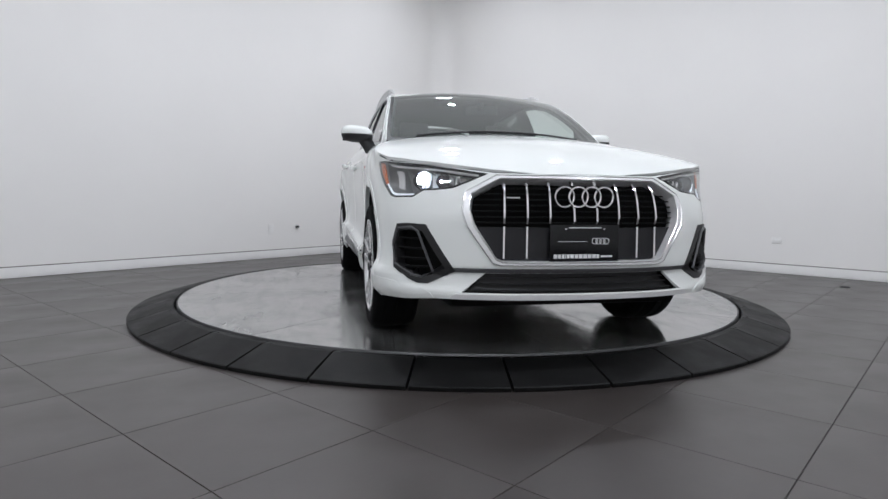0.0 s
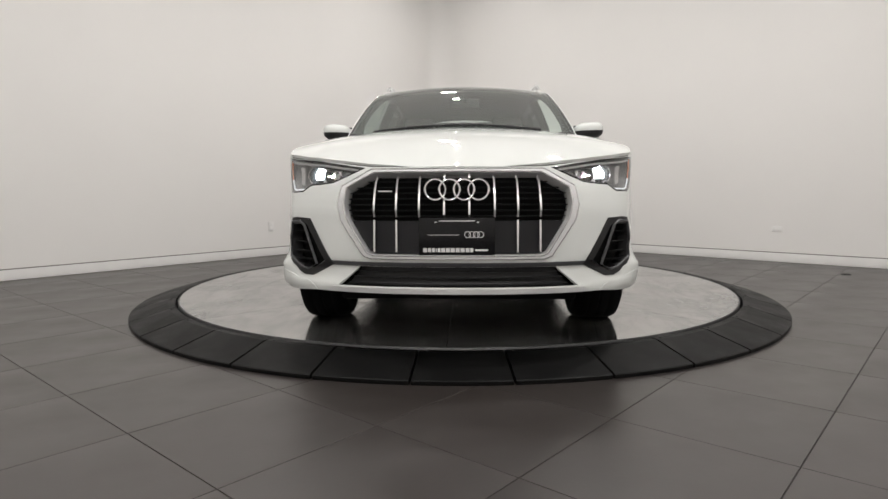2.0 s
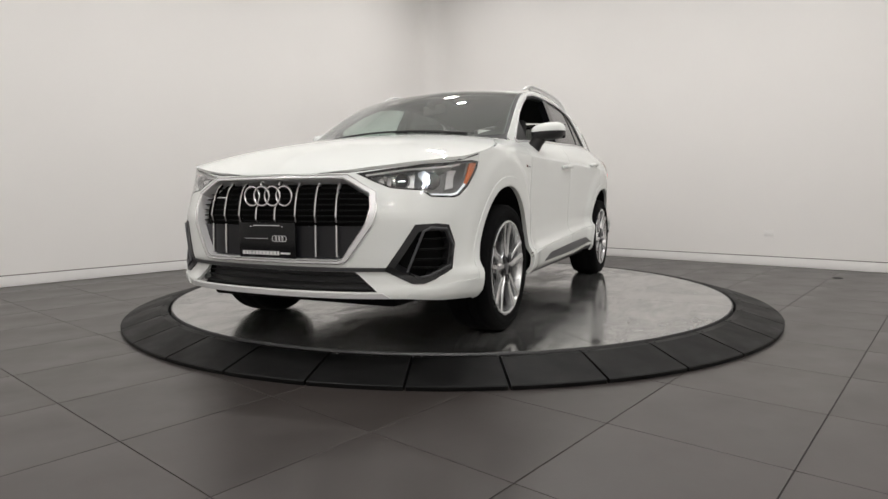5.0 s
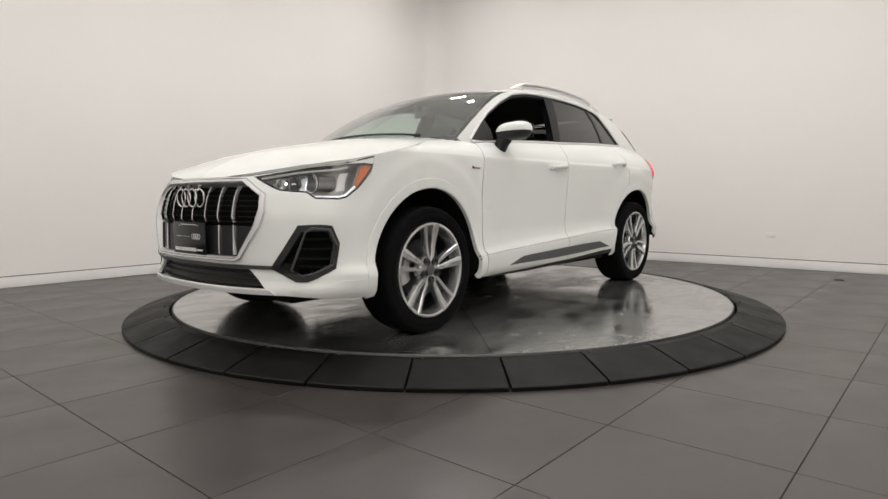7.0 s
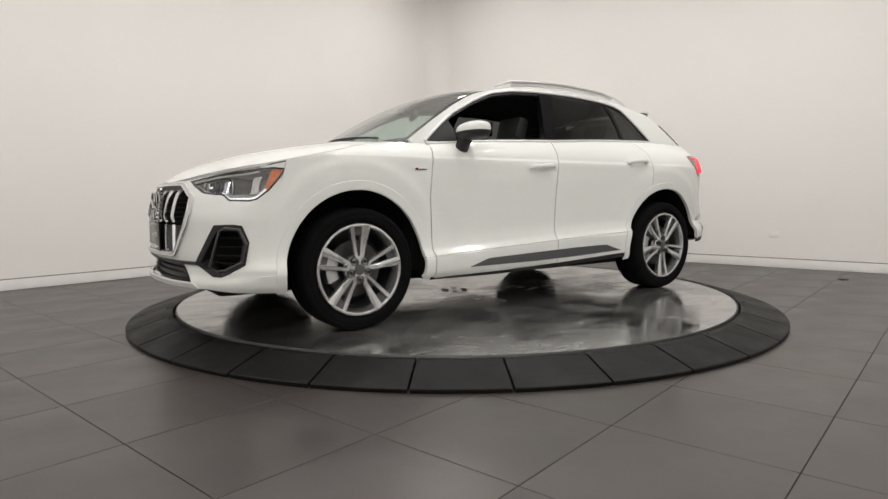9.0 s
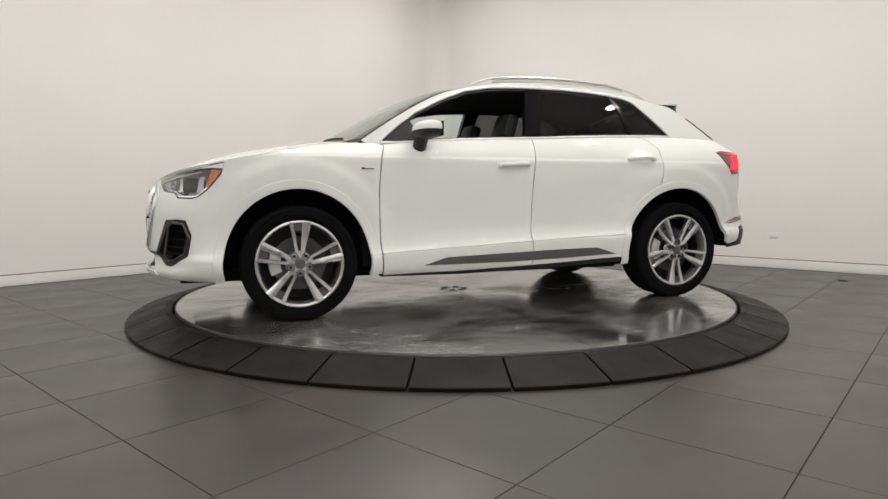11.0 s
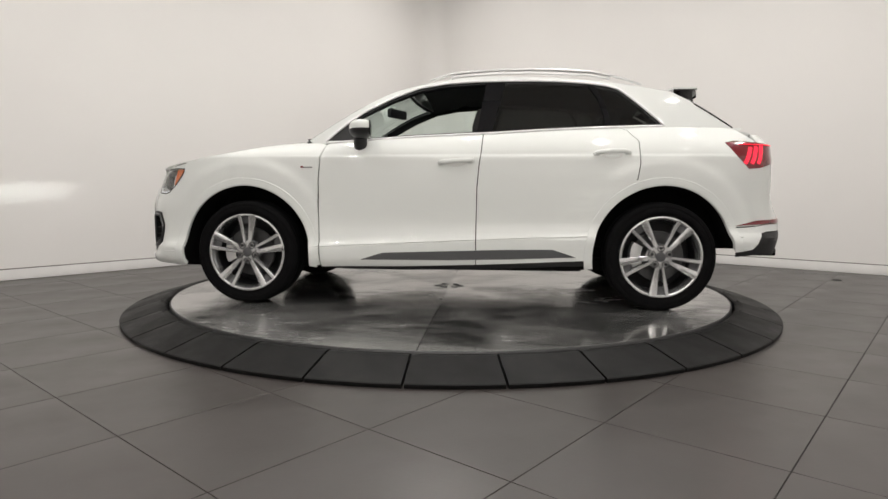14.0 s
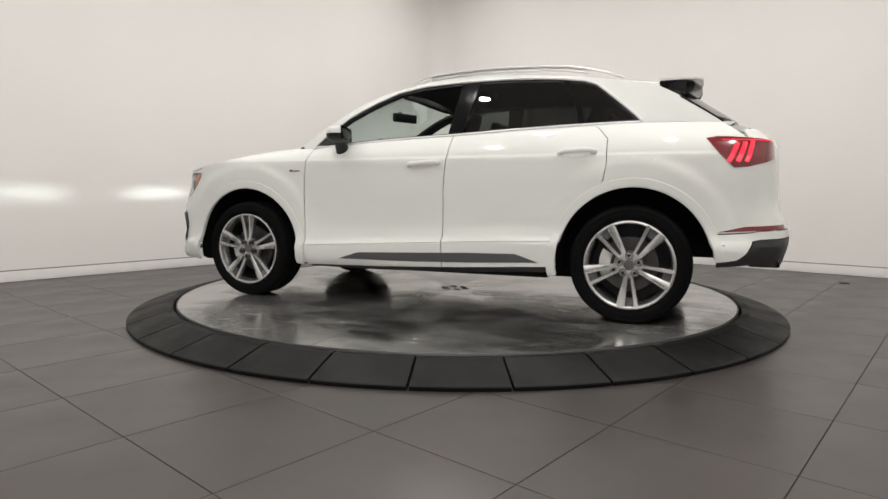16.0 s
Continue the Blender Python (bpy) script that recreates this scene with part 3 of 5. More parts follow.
def whole(half):
    """An outline across the nose from its half."""
    return fy(half) + fy([(-y, z) for y, z in half[::-1]])


LOWER = [(0.0, 0.394), (0.445, 0.394), (0.545, 0.308), (0.0, 0.306)]
LOWER_HOLE = whole(LOWER[1:3])
front_edge = fy([(0.0, 0.279), (0.3, 0.279), (0.56, 0.277), (0.78, 0.273)]) + sx([(1.90, 0.262), (1.79, 0.256)]) + sx([(x, z) for x, z in [(1.763, 0.258)] + arch(0, 0, 46, 10)])
seam_pts = sx([(1.66, 0.70), (1.72, 0.755), (1.77, 0.80), (1.762, 0.855)])
he = [hood_edge(x) for x in (1.74, 1.80, 1.88, 1.94)]
hood_top = [(u_of_x(1.74), he[0][1] - 0.012), (u_of_x(1.80), he[1][1] - 0.012), (u_of_x(1.88), he[2][1] - 0.014)] + fy([(y, z - 0.006) for y, z in HOOD_LINE[::-1]])
half = front_edge + seam_pts + hood_top
bumper = half + [(-a, b) for a, b in half[::-1][1:-1]]
GRILLE_HOLE = whole(GRILLE_OUT)
mirrored = lambda poly: [(-a, b) for a, b in poly]
bm = sheet(bumper, body, 0.035, holes=[HEADLAMP, mirrored(HEADLAMP), FOG, mirrored(FOG), GRILLE_HOLE, LOWER_HOLE], thick=0.015)
part("front_bumper", bm, PAINT, car)

# lines along which the flank is folded
CREASES = [((u_of_x(0.829), 0.386 + d), (u_of_x(-0.859), 0.4687 + d)) for d in (-0.006, -0.003, 0.001, 0.004, 0.016)] + [((0.0, 0.968), (3.0, 0.968)), ((0.0, 0.985), (3.0, 0.985))]

# front wing
edge = [(x, hood_edge(x)[1] - 0.004) for x in (0.90, 1.0, 1.1, 1.2, 1.3, 1.4, 1.5, 1.6, 1.68, 1.735)]
fender = sx(arch(0, 48, 180, 24) + [(0.905, 0.258), (0.842, 0.262), (0.852, 0.447), (0.856, 0.667), (0.854, 0.812), (0.838, 0.974), (0.815, 1.03), (0.805, 1.052)] + edge) + [(a - 0.004, b) for a, b in seam_pts[::-1]][1:]
both("front_wing", fender, body, PAINT, cell=(0.03, 0.0125), thick=0.02, cuts=CREASES)
# doors
front_door = sx([(0.834, 0.252), (0.845, 0.447), (0.849, 0.667), (0.847, 0.812), (0.831, 0.974), (0.800, 1.058), (0.60, 1.078), (0.40, 1.092), (0.2, 1.102), (0.03, 1.110), (-0.218, 1.120), (-0.207, 1.0), (-0.195, 0.923), (-0.182, 0.778), (-0.177, 0.524), (-0.178, 0.276), (0.3, 0.258)])
both("front_door", front_door, body, PAINT, cell=(0.06, 0.0125), thick=0.02, cuts=CREASES)
rear_door = sx([(-0.184, 0.276), (-0.183, 0.524), (-0.188, 0.778), (-0.201, 0.923), (-0.213, 1.0), (-0.224, 1.120), (-0.53, 1.136), (-0.71, 1.147), (-1.08, 1.158), (-1.125, 1.14), (-1.19, 1.067), (-1.195, 0.925), (-1.18, 0.83)] + arch(1, 67, 0, 18, 0.048)[:17] + [(-0.868, 0.312), (-0.5, 0.292)])
both("rear_door", rear_door, body, PAINT, cell=(0.06, 0.0125), thick=0.02, cuts=CREASES)
# rear wing up to the shoulder, with the flare
quarter = sx([(-0.873, 0.330), (-0.92, 0.330)] + arch(1, 0, 150, 30) + [(-1.76, 0.533), (-1.85, 0.535), (-1.97, 0.54), (-2.03, 0.55), (-1.99, 0.9), (-1.955, 1.07), (-1.86, 1.155), (-1.6, 1.163), (-1.3, 1.163), (-1.087, 1.161), (-1.131, 1.14), (-1.1955, 1.067), (-1.2005, 0.925), (-1.1855, 0.826)] + arch(1, 68, 0, 18, 0.043)[1:17])
TAILLAMP = sx([(-1.735, 1.056), (-1.80, 1.066), (-1.90, 1.062)]) + [(u_of_y_rear(0.62), 1.045), (u_of_y_rear(0.62), 0.955)] + sx([(-1.945, 0.898), (-1.875, 0.893), (-1.80, 0.965)])
rear_skin = [(u_of_x(-2.0), 0.55), (u_of_y_rear(0.5), 0.56), (U_END, 0.56), (U_END, 1.13), (u_of_y_rear(0.5), 1.13), (u_of_x(-1.97), 1.11)]
both("rear_wing", quarter, body, PAINT, cell=(0.03, 0.0125), thick=0.02, cuts=CREASES, holes=[TAILLAMP])
both("tailgate", rear_skin, body, PAINT, cell=0.06, holes=[TAILLAMP])
rear_low = sx(arch(1, 153, 173, 6) + [(-1.797, 0.378), (-1.815, 0.379), (-1.90, 0.392), (-1.945, 0.425), (-1.985, 0.492)]) + [(u_of_x(-2.03), 0.502), (u_of_y_rear(0.5), 0.508), (U_END, 0.505), (U_END, 0.553), (u_of_y_rear(0.5), 0.553)] + sx([(-2.03, 0.545), (-1.97, 0.535), (-1.85, 0.528), (-1.765, 0.526)])
both("rear_bumper", rear_low, body, PAINT, cell=0.05)
diffuser = sx([(-1.797, 0.373), (-1.815, 0.374), (-1.90, 0.387), (-1.948, 0.421), (-1.988, 0.487), (-2.03, 0.497)]) + [(u_of_y_rear(0.5), 0.503), (U_END, 0.499), (U_END, 0.30), (u_of_y_rear(0.5), 0.335)] + sx([(-1.96, 0.362), (-1.815, 0.350), (-1.797, 0.348)])
both("rear_diffuser", diffuser, body, BLACK, "black plastic diffuser", cell=0.05)
# bonnet
hx = [1.02, 1.1, 1.2, 1.3, 1.4, 1.5, 1.6, 1.68, 1.74, 1.80, 1.86]
right = [(x, hood_edge(x)[0] - 0.004) for x in hx]
nose_line = []
for y, z in HOOD_LINE[::-1]:
    x = 2.16
    for _ in range(30):
        x = 0.5 * x + 0.5 * body(u_of_y(y), hood(x, y).z).x
    nose_line.append((x - 0.002, y))
bonnet = right + nose_line
bonnet = bonnet + [(x, -y) for x, y in bonnet[::-1] if y > 0]
bonnet += [(1.055, -0.55), (1.085, -0.3), (1.095, 0.0), (1.085, 0.3), (1.055, 0.55)]
part("bonnet", sheet(bonnet, hood, 0.05, thick=0.015), PAINT, car)
# roof, windscreen, rear window
rx = [0.24, 0.1, 0.0, -0.2, -0.4, -0.6, -0.8, -1.0, -1.2, -1.35, -1.45]
redge = [(x, seam(x)[0]) for x in rx]
roof = redge + [(-1.50, 0.5), (-1.52, 0.25), (-1.53, 0.0)]
roof = roof + [(x, -y) for x, y in roof[::-1] if y > 0] + [(0.30, -0.45), (0.335, -0.2), (0.34, 0.0), (0.335, 0.2), (0.30, 0.45)]
part("roof", sheet(roof, top, 0.06), PAINT, car)
wx = [0.255, 0.35, 0.45, 0.55, 0.65, 0.75, 0.85, 0.93]
ws = [(x, seam(x)[0] - 0.028) for x in wx] + [(1.045, 0.5), (1.09, 0.25), (1.10, 0.0)]
ws = ws + [(x, -y) for x, y in ws[::-1] if y > 0] + [(0.315, -0.45), (0.347, -0.2), (0.352, 0.0), (0.347, 0.2), (0.315, 0.45)]
screen = part("windscreen", sheet(ws, top, 0.06, thick=0.0), SCREEN, car, "clear windscreen glass")
rw = [(x, seam(x)[0] - 0.02) for x in (-1.57, -1.65, -1.72, -1.78)] + [(-1.87, 0.45), (-1.95, 0.0)]
rw = rw + [(x, -y) for x, y in rw[::-1] if y > 0] + [(-1.585, -0.3), (-1.585, 0.3)]
part("rear_window", sheet(rw, top, 0.06, thick=0.006), TINT, car, "dark tinted rear glass")
# cabin side frame
OPEN = [(0.822, 1.082), (0.760, 1.135), (0.69, 1.193), (0.58, 1.272), (0.40, 1.364), (0.215, 1.437), (0.03, 1.468), (-0.16, 1.479), (-0.35, 1.483), (-0.53, 1.483), (-0.72, 1.476), (-0.907, 1.461), (-1.03, 1.442), (-1.10, 1.418), (-1.16, 1.372), (-1.247, 1.297), (-1.34, 1.213), (-1.375, 1.178)]
belt_in = [(x, BELT(x) - 0.004) for x in (-1.2, -0.9, -0.6, -0.3, 0.0, 0.3, 0.6)]
sf = [(0.90, 1.06)] + [(x, seam(x)[1]) for x in (0.94, 0.85, 0.75, 0.65, 0.55, 0.45, 0.35, 0.24, 0.1, -0.1, -0.3, -0.5, -0.7, -0.9, -1.1, -1.3, -1.45, -1.56, -1.65, -1.75, -1.85)] + [(-1.88, 1.160), (-1.6, 1.166), (-1.4, 1.166), (-1.2, BELT(-1.2) - 0.006), (-0.9, BELT(-0.9) - 0.006), (-0.6, BELT(-0.6) - 0.006), (-0.3, BELT(-0.3) - 0.006), (0, BELT(0) - 0.006), (0.3, BELT(0.3) - 0.006), (0.6, BELT(0.6) - 0.006), (0.80, 1.058)]
both("cabin_frame", sf, cabin, PAINT, cell=0.05, holes=[OPEN + belt_in])

for i in (0, 1):
    lo = (-10, 190) if i == 0 else (-9, 173)
    for m in (False, True):
        part("wheel_arch_trim", band(sx(arch(i, lo[0], lo[1], 56)), sx(arch(i, lo[0], lo[1], 56, 0.052)), body, mirror=m), PAINT, car, "white painted wheel arch lip")


# ---- the car: details ----
def on_body(u, z, off=0.0):
    e = 1e-3
    p = body(u, z)
    n = (body(u + e, z) - body(u - e, z)).cross(body(u, z + e) - body(u, z - e)).normalized()
    if n.dot(OUT(p)) < 0:
        n = -n
    return p + n * off


def on_cabin(x, z, off=0.0):
    return cabin(x, z) + Vector((0, 0.93, 0.36)) * off


def flip_y(pts):
    return [Vector((p.x, -p.y, p.z)) for p in pts]


def inset(poly, d):
    """An outline drawn in by d."""
    area = sum(poly[i - 1][0] * poly[i][1] - poly[i][0] * poly[i - 1][1] for i in range(len(poly)))
    s = 1 if area > 0 else -1
    out = []
    for i in range(len(poly)):
        a, b, c = Vector(poly[i - 1]), Vector(poly[i]), Vector(poly[(i + 1) % len(poly)])
        t1, t2 = (b - a).normalized(), (c - b).normalized()
        n1, n2 = Vector((-t1.y, t1.x)) * s, Vector((-t2.y, t2.x)) * s
        n = n1 + n2
        k = max(n.length_squared / 2, 0.45)
        out.append(tuple(b + n * (d / k)))
    return out


# black sheet set back under the bonnet's edge, standing in for the gap's shade
for m in (False, True):
    gap = fy([(y, z - 0.035) for y, z in HOOD_LINE]) + fy([(y, z + 0.006) for y, z in HOOD_LINE[::-1]])
    part("bonnet_gap_shade", sheet(gap, body, 0.08, thick=0.0, lift=-0.020, mirror=m), LINER, car)

    # black bar along the bonnet's edge, coloured as the shade in its gap
    gap_edge = fy(HOOD_LINE) + [(u_of_x(x), hood_edge(x)[1] - 0.006) for x in (1.88, 1.80, 1.74)]
    pts = [on_body(a, b - 0.003, -0.005) for a, b in gap_edge]
    part("bonnet_gap_line", sweep(bmesh.new(), flip_y(pts) if m else pts, 0.005, 0.008, 6), BLACK, car)
    lip = fy([(0.655, 0.277), (0.672, 0.300), (0.71, 0.318), (0.78, 0.330)]) + sx([(1.93, 0.346), (1.84, 0.349), (1.776, 0.348), (1.769, 0.262), (1.81, 0.258), (1.90, 0.262)]) + fy([(0.78, 0.266)])
    part("bumper_lip", sheet(lip, body, 0.04, thick=0.012, lift=0.003, mirror=m), PAINT, car)

# grille
grille = empty("grille", car)
part("grille_back", sheet(GRILLE_HOLE, body, 0.08, thick=0.0, lift=-0.05), LINER, grille)
bm = sheet(GRILLE_HOLE, body, 0.06, holes=[whole(GRILLE_IN)], thick=0.055, lift=0.010)
part("grille_frame", bm, SILVER, grille, "satin aluminium grille surround")
for outline, off in ((whole(GRILLE_OUT), 0.010), (inset(whole(GRILLE_IN), -0.003), 0.010)):
    dense = []
    for (a0, b0), (a1, b1) in zip(outline, outline[1:] + outline[:1]):
        n = max(2, int(abs(a1 - a0) / 0.06))
        dense += [on_body(a0 + (a1 - a0) * q / n, b0 + (b1 - b0) * q / n, off) for q in range(n)]
    part("frame_edge", sweep(bmesh.new(), dense, 0.006, 0.006, 6, True, up=Vector((1, 0, 0))), CHROME, grille, "bright chrome edge")


def half_width(z, pts=GRILLE_IN):
    zs = [p[1] for p in pts][::-1]
    return float(np.interp(z, zs, [p[0] for p in pts][::-1]))


for k in range(7):
    z = 0.622 + k * 0.027
    w = half_width(z) - 0.004
    bm = sweep(bmesh.new(), [on_body(u_of_y(w * q / 8), z, -0.030) for q in range(-8, 9)], 0.020, 0.006, 6)
    part("grille_slat", bm, LINER, grille)
low_half = [(0.490, 0.600), (0.398, 0.464), (0.372, 0.454)]
part("grille_lower_panel", sheet(whole(low_half), body, 0.08, thick=0.01, lift=-0.024), PANEL, grille, "smooth black lower grille panel")
for y in (0.370, 0.268, 0.166, 0.055):
    for s in (1, -1):
        spans = [(0.618, 0.800 if y < 0.35 else 0.796)]
        if y < 0.1:
            spans = [(0.618, 0.692), (0.785, 0.802)]
        if y > 0.2:
            spans.append((0.462, 0.604))
        for z0, z1 in spans:
            up_bar = z0 > 0.6
            pts = [on_body(u_of_y(y * s), z0 + (z1 - z0) * q / 6, 0.004 if up_bar and 0 < q < 6 else -0.008) for q in range(7)]
            part("grille_bar", sweep(bmesh.new(), pts, 0.0085, 0.014, 4, up=Vector((1, 0, 0)), square=True), CHROME, grille)
badge = empty("badge", car)
for cy in (-0.0945, -0.0315, 0.0315, 0.0945):
    pts = [Vector((on_body(0.03, 0.736).x + 0.012 - 0.10 * 0.095 * abs(cy) / 0.1, cy + 0.0445 * math.cos(2 * math.pi * k / 36), 0.736 + 0.0445 * math.sin(2 * math.pi * k / 36))) for k in range(36)]
    part("badge_ring", sweep(bmesh.new(), pts, 0.010, 0.009, 8, True, up=Vector((1, 0, 0))), CHROME, badge)
PX = on_body(0.0, 0.53).x - 0.012
plate = part("plate_holder", box(bmesh.new(), PX, PX + 0.010, -0.166, 0.166, 0.447, 0.614, 0.003), PLATE, car, "black dealer plate with white print")


def print_bar(y0, y1, z0, z1):
    part("print_bar", box(bmesh.new(), PX + 0.0102, PX + 0.0108, y0, y1, z0, z1), PRINT, plate, smooth=False)


print_bar(-0.076, 0.078, 0.5985, 0.6025)
print_bar(-0.096, -0.087, 0.593, 0.597)
print_bar(0.088, 0.097, 0.593, 0.597)
print_bar(-0.128, 0.008, 0.5385, 0.5405)
y = -0.147
for k, w in enumerate((0.021, 0.018, 0.016, 0.008, 0.016, 0.021, 0.020, 0.022, 0.021, 0.022, 0.021, 0.017)):
    print_bar(y, y + w - 0.0035, 0.464, 0.482)
    y += w
print_bar(y + 0.004, y + 0.060, 0.469, 0.477)
for cy in (0.0475, 0.066, 0.085, 0.1035):
    pts = [Vector((PX + 0.0115, cy + 0.0132 * math.cos(2 * math.pi * k / 18), 0.541 + 0.0132 * math.sin(2 * math.pi * k / 18))) for k in range(18)]
    part("print_ring", sweep(bmesh.new(), pts, 0.004, 0.002, 4, True, up=Vector((1, 0, 0))), PRINT, plate)
part("grille_script", box(bmesh.new(), on_body(u_of_y(-0.32), 0.735, -0.012).x, on_body(u_of_y(-0.32), 0.735, -0.004).x, -0.350, -0.290, 0.727, 0.733), SATIN, grille)
# lower intake
intake = empty("lower_intake", car)
part("intake_back", sheet(LOWER_HOLE, body, 0.08, thick=0.0, lift=-0.05), BLACK, intake)
for z in (0.33, 0.352, 0.374):
    w = 0.53 - (z - 0.308) * 1.05
    part("intake_slat", sweep(bmesh.new(), [on_body(u_of_y(w * q / 8), z, -0.03) for q in range(-8, 9)], 0.03, 0.006, 6), BLACK, intake)
chin = whole([(0.566, 0.302), (0.60, 0.280)])
part("chin_strip", sheet(chin, body, 0.07, thick=0.02, lift=0.008), SILVER, car, "satin silver chin strip")
strip = whole([(0.585, 0.416), (0.595, 0.398)])
part("bumper_strip", sheet(strip, body, 0.08, thick=0.01, lift=0.004), DARKGREY, car, "thin dark grey strip")
# side intakes in the bumper
for m in (False, True):
    vent = empty("side_intake", car)
    ring = inset(FOG, 0.032)
    part("vent_surround", sheet(FOG, body, 0.04, holes=[ring], thick=0.05, lift=0.005, mirror=m), BLACK, vent, "black plastic surround")
    part("vent_back", sheet(FOG, body, 0.05, thick=0.0, lift=-0.052, mirror=m), LINER, vent)
    pts = [on_body(a, b, 0.008) for a, b in inset(fy([(0.665, 0.398), (0.713, 0.368), (0.755, 0.378)]) + sx([(1.967, 0.42), (1.95, 0.51), (1.978, 0.585)]) + fy([(0.755, 0.592), (0.728, 0.575)]), 0.0)]
    part("vent_rim", sweep(bmesh.new(), flip_y(pts) if m else pts, 0.014, 0.012, 6, True, up=Vector((0, 0, 1))), DARKGREY, vent)
    for k in range(4):
        z = 0.405 + 0.045 * k
        a, b = u_of_y(0.675 + 0.012 * k), u_of_x(1.965)
        pts = [on_body(a + (b - a) * q / 6, z, -0.02) for q in range(7)]
        part("vent_slat", sweep(bmesh.new(), flip_y(pts) if m else pts, 0.03, 0.008, 6), LINER, vent)

# head lamps
SLOT_W, SLOT_H, SLOT_DEEP, BEAM_DIP = 0.034, 0.006, 0.10, 1.75


def slot_tube(r):
    """A round black face with a slot that runs straight back to the lamp's source."""
    bm = bmesh.new()
    n = 24
    inner, outer = [], []
    for k in range(n):
        a = 2 * math.pi * (k + 0.5) / n
        cx, cz = math.cos(a), math.sin(a)
        q = max(abs(cx), abs(cz))
        inner.append((cx / q * SLOT_W / 2, cz / q * SLOT_H / 2))
        outer.append((cx * r, cz * r))
    loops = [[bm.verts.new((x, y, z)) for x, z in ring] for ring, y in ((outer, -0.02), (outer, 0.0), (inner, 0.0), (inner, -SLOT_DEEP))]
    for la, lb in zip(loops, loops[1:]):
        for k in range(n):
            bm.faces.new((la[k], la[(k + 1) % n], lb[(k + 1) % n], lb[k]))
    bm.faces.new(loops[-1])
    return bm


for m in (False, True):
    s = -1 if m else 1
    lamp = empty("head_lamp", car)
    part("housing", sheet(HEADLAMP, body, 0.05, thick=0.0, lift=-0.14, mirror=m), LAMPGREY, lamp)
    for facet in (fy([(0.672, 0.782), (0.70, 0.782), (0.705, 0.848), (0.678, 0.845)]), sx([(1.948, 0.768), (1.902, 0.772), (1.885, 0.852), (1.938, 0.852)]), fy([(0.53, 0.812), (0.60, 0.788), (0.60, 0.838), (0.55, 0.834)])):
        part("reflector", sheet(facet, body, 0.03, thick=0.006, lift=-0.046, mirror=m), SILVER, lamp, "bright reflector facet")
    part("lamp_border", sheet(HEADLAMP, body, 0.04, holes=[inset(HEADLAMP, 0.009)], thick=0.02, lift=-0.001, mirror=m), GLOSSB, lamp)
    part("inner_wall", sheet(HEADLAMP, body, 0.04, holes=[inset(HEADLAMP, 0.008)], thick=0.125, lift=-0.016, mirror=m), LAMPGREY, lamp)
    amber = sx([(1.838, 0.782), (1.790, 0.834), (1.753, 0.885), (1.795, 0.886), (1.812, 0.882), (1.850, 0.790)])
    part("marker_backing", sheet(inset(amber, -0.006), body, 0.03, thick=0.0, lift=-0.022, mirror=m), LAMPGREY, lamp)
    part("side_marker", sheet(amber, body, 0.03, thick=0.006, lift=-0.008, mirror=m), AMBER, lamp, "amber side marker")
    low = fy([(0.712, 0.768), (0.757, 0.740)]) + sx([(1.935, 0.738), (1.90, 0.745), (1.845, 0.785)])
    pts = [on_body(a, b, -0.012) for a, b in low]
    part("running_light", sweep(bmesh.new(), flip_y(pts) if m else pts, 0.008, 0.012, 6), DRL, lamp, "clear white light strip")
    hi = fy([(0.485, 0.830), (0.57, 0.840), (0.67, 0.855)]) + sx([(1.93, 0.868), (1.88, 0.876)])
    pts = [on_body(a, b, -0.010) for a, b in hi]
    part("light_guide", sweep(bmesh.new(), flip_y(pts) if m else pts, 0.014, 0.010, 6), SILVER, lamp)
    for cy, cz, r in ((0.728, 0.815, 0.043), (0.648, 0.812, 0.034)):
        c = on_body(u_of_y(cy), cz, -0.036)
        c.y *= s
        there = Matrix.Translation(c) @ pose(0, 0, 0, 0, 0, -90)
        if cy < 0.7:
            # the dipped beam: a bright panel deep behind a wide, low slot, aimed slightly down
            there = Matrix.Translation(c) @ pose(0, 0, 0, -BEAM_DIP, 0, -90)
            part("beam_slot", slot_tube(r), TUBE, lamp).matrix_local = there
            bm = bmesh.new()
            bm.faces.new([bm.verts.new((a * SLOT_W / 2, -SLOT_DEEP + 0.002, b * SLOT_H / 2)) for a, b in ((-1, -1), (1, -1), (1, 1), (-1, 1))])
            part("beam_source", bm, BEAM, lamp, "glowing white lamp", recalc=False).matrix_local = there
            continue
        cup = part("projector", lathe(bmesh.new(), [(r + 0.008, -0.006), (r + 0.003, 0.0), (r, -0.004), (r * 0.97, -0.118), (r * 0.6, -0.120), (0.0, -0.120)], 28, "y"), TUBE, lamp)
        cup.matrix_local = there
        if cy > 0.7:
            bm = bmesh.new()
            rim_pts = [(r * 0.94 * math.cos(radians(q)), r * 0.94 * math.sin(radians(q))) for q in range(-20, 201, 10)]
            bm.faces.new([bm.verts.new((a, -0.112, b)) for a, b in rim_pts])
            glow = part("bulb", bm, LAMPGLOW, lamp, "glowing white lamp")
            ring_p = [Vector(((r + 0.004) * math.cos(q), 0.0, (r + 0.004) * math.sin(q))) for q in [2 * math.pi * k / 28 for k in range(28)]]
            bezel = part("bezel", sweep(bmesh.new(), ring_p, 0.006, 0.006, 6, True, up=Vector((0, 1, 0))), CHROME, lamp)
            bezel.matrix_local = there
            glow.matrix_local = there
    for cy, cz, h in ((0.612, 0.80, 0.03), (0.578, 0.806, 0.028)):
        c = on_body(u_of_y(cy), cz, -0.03)
        c.y *= s
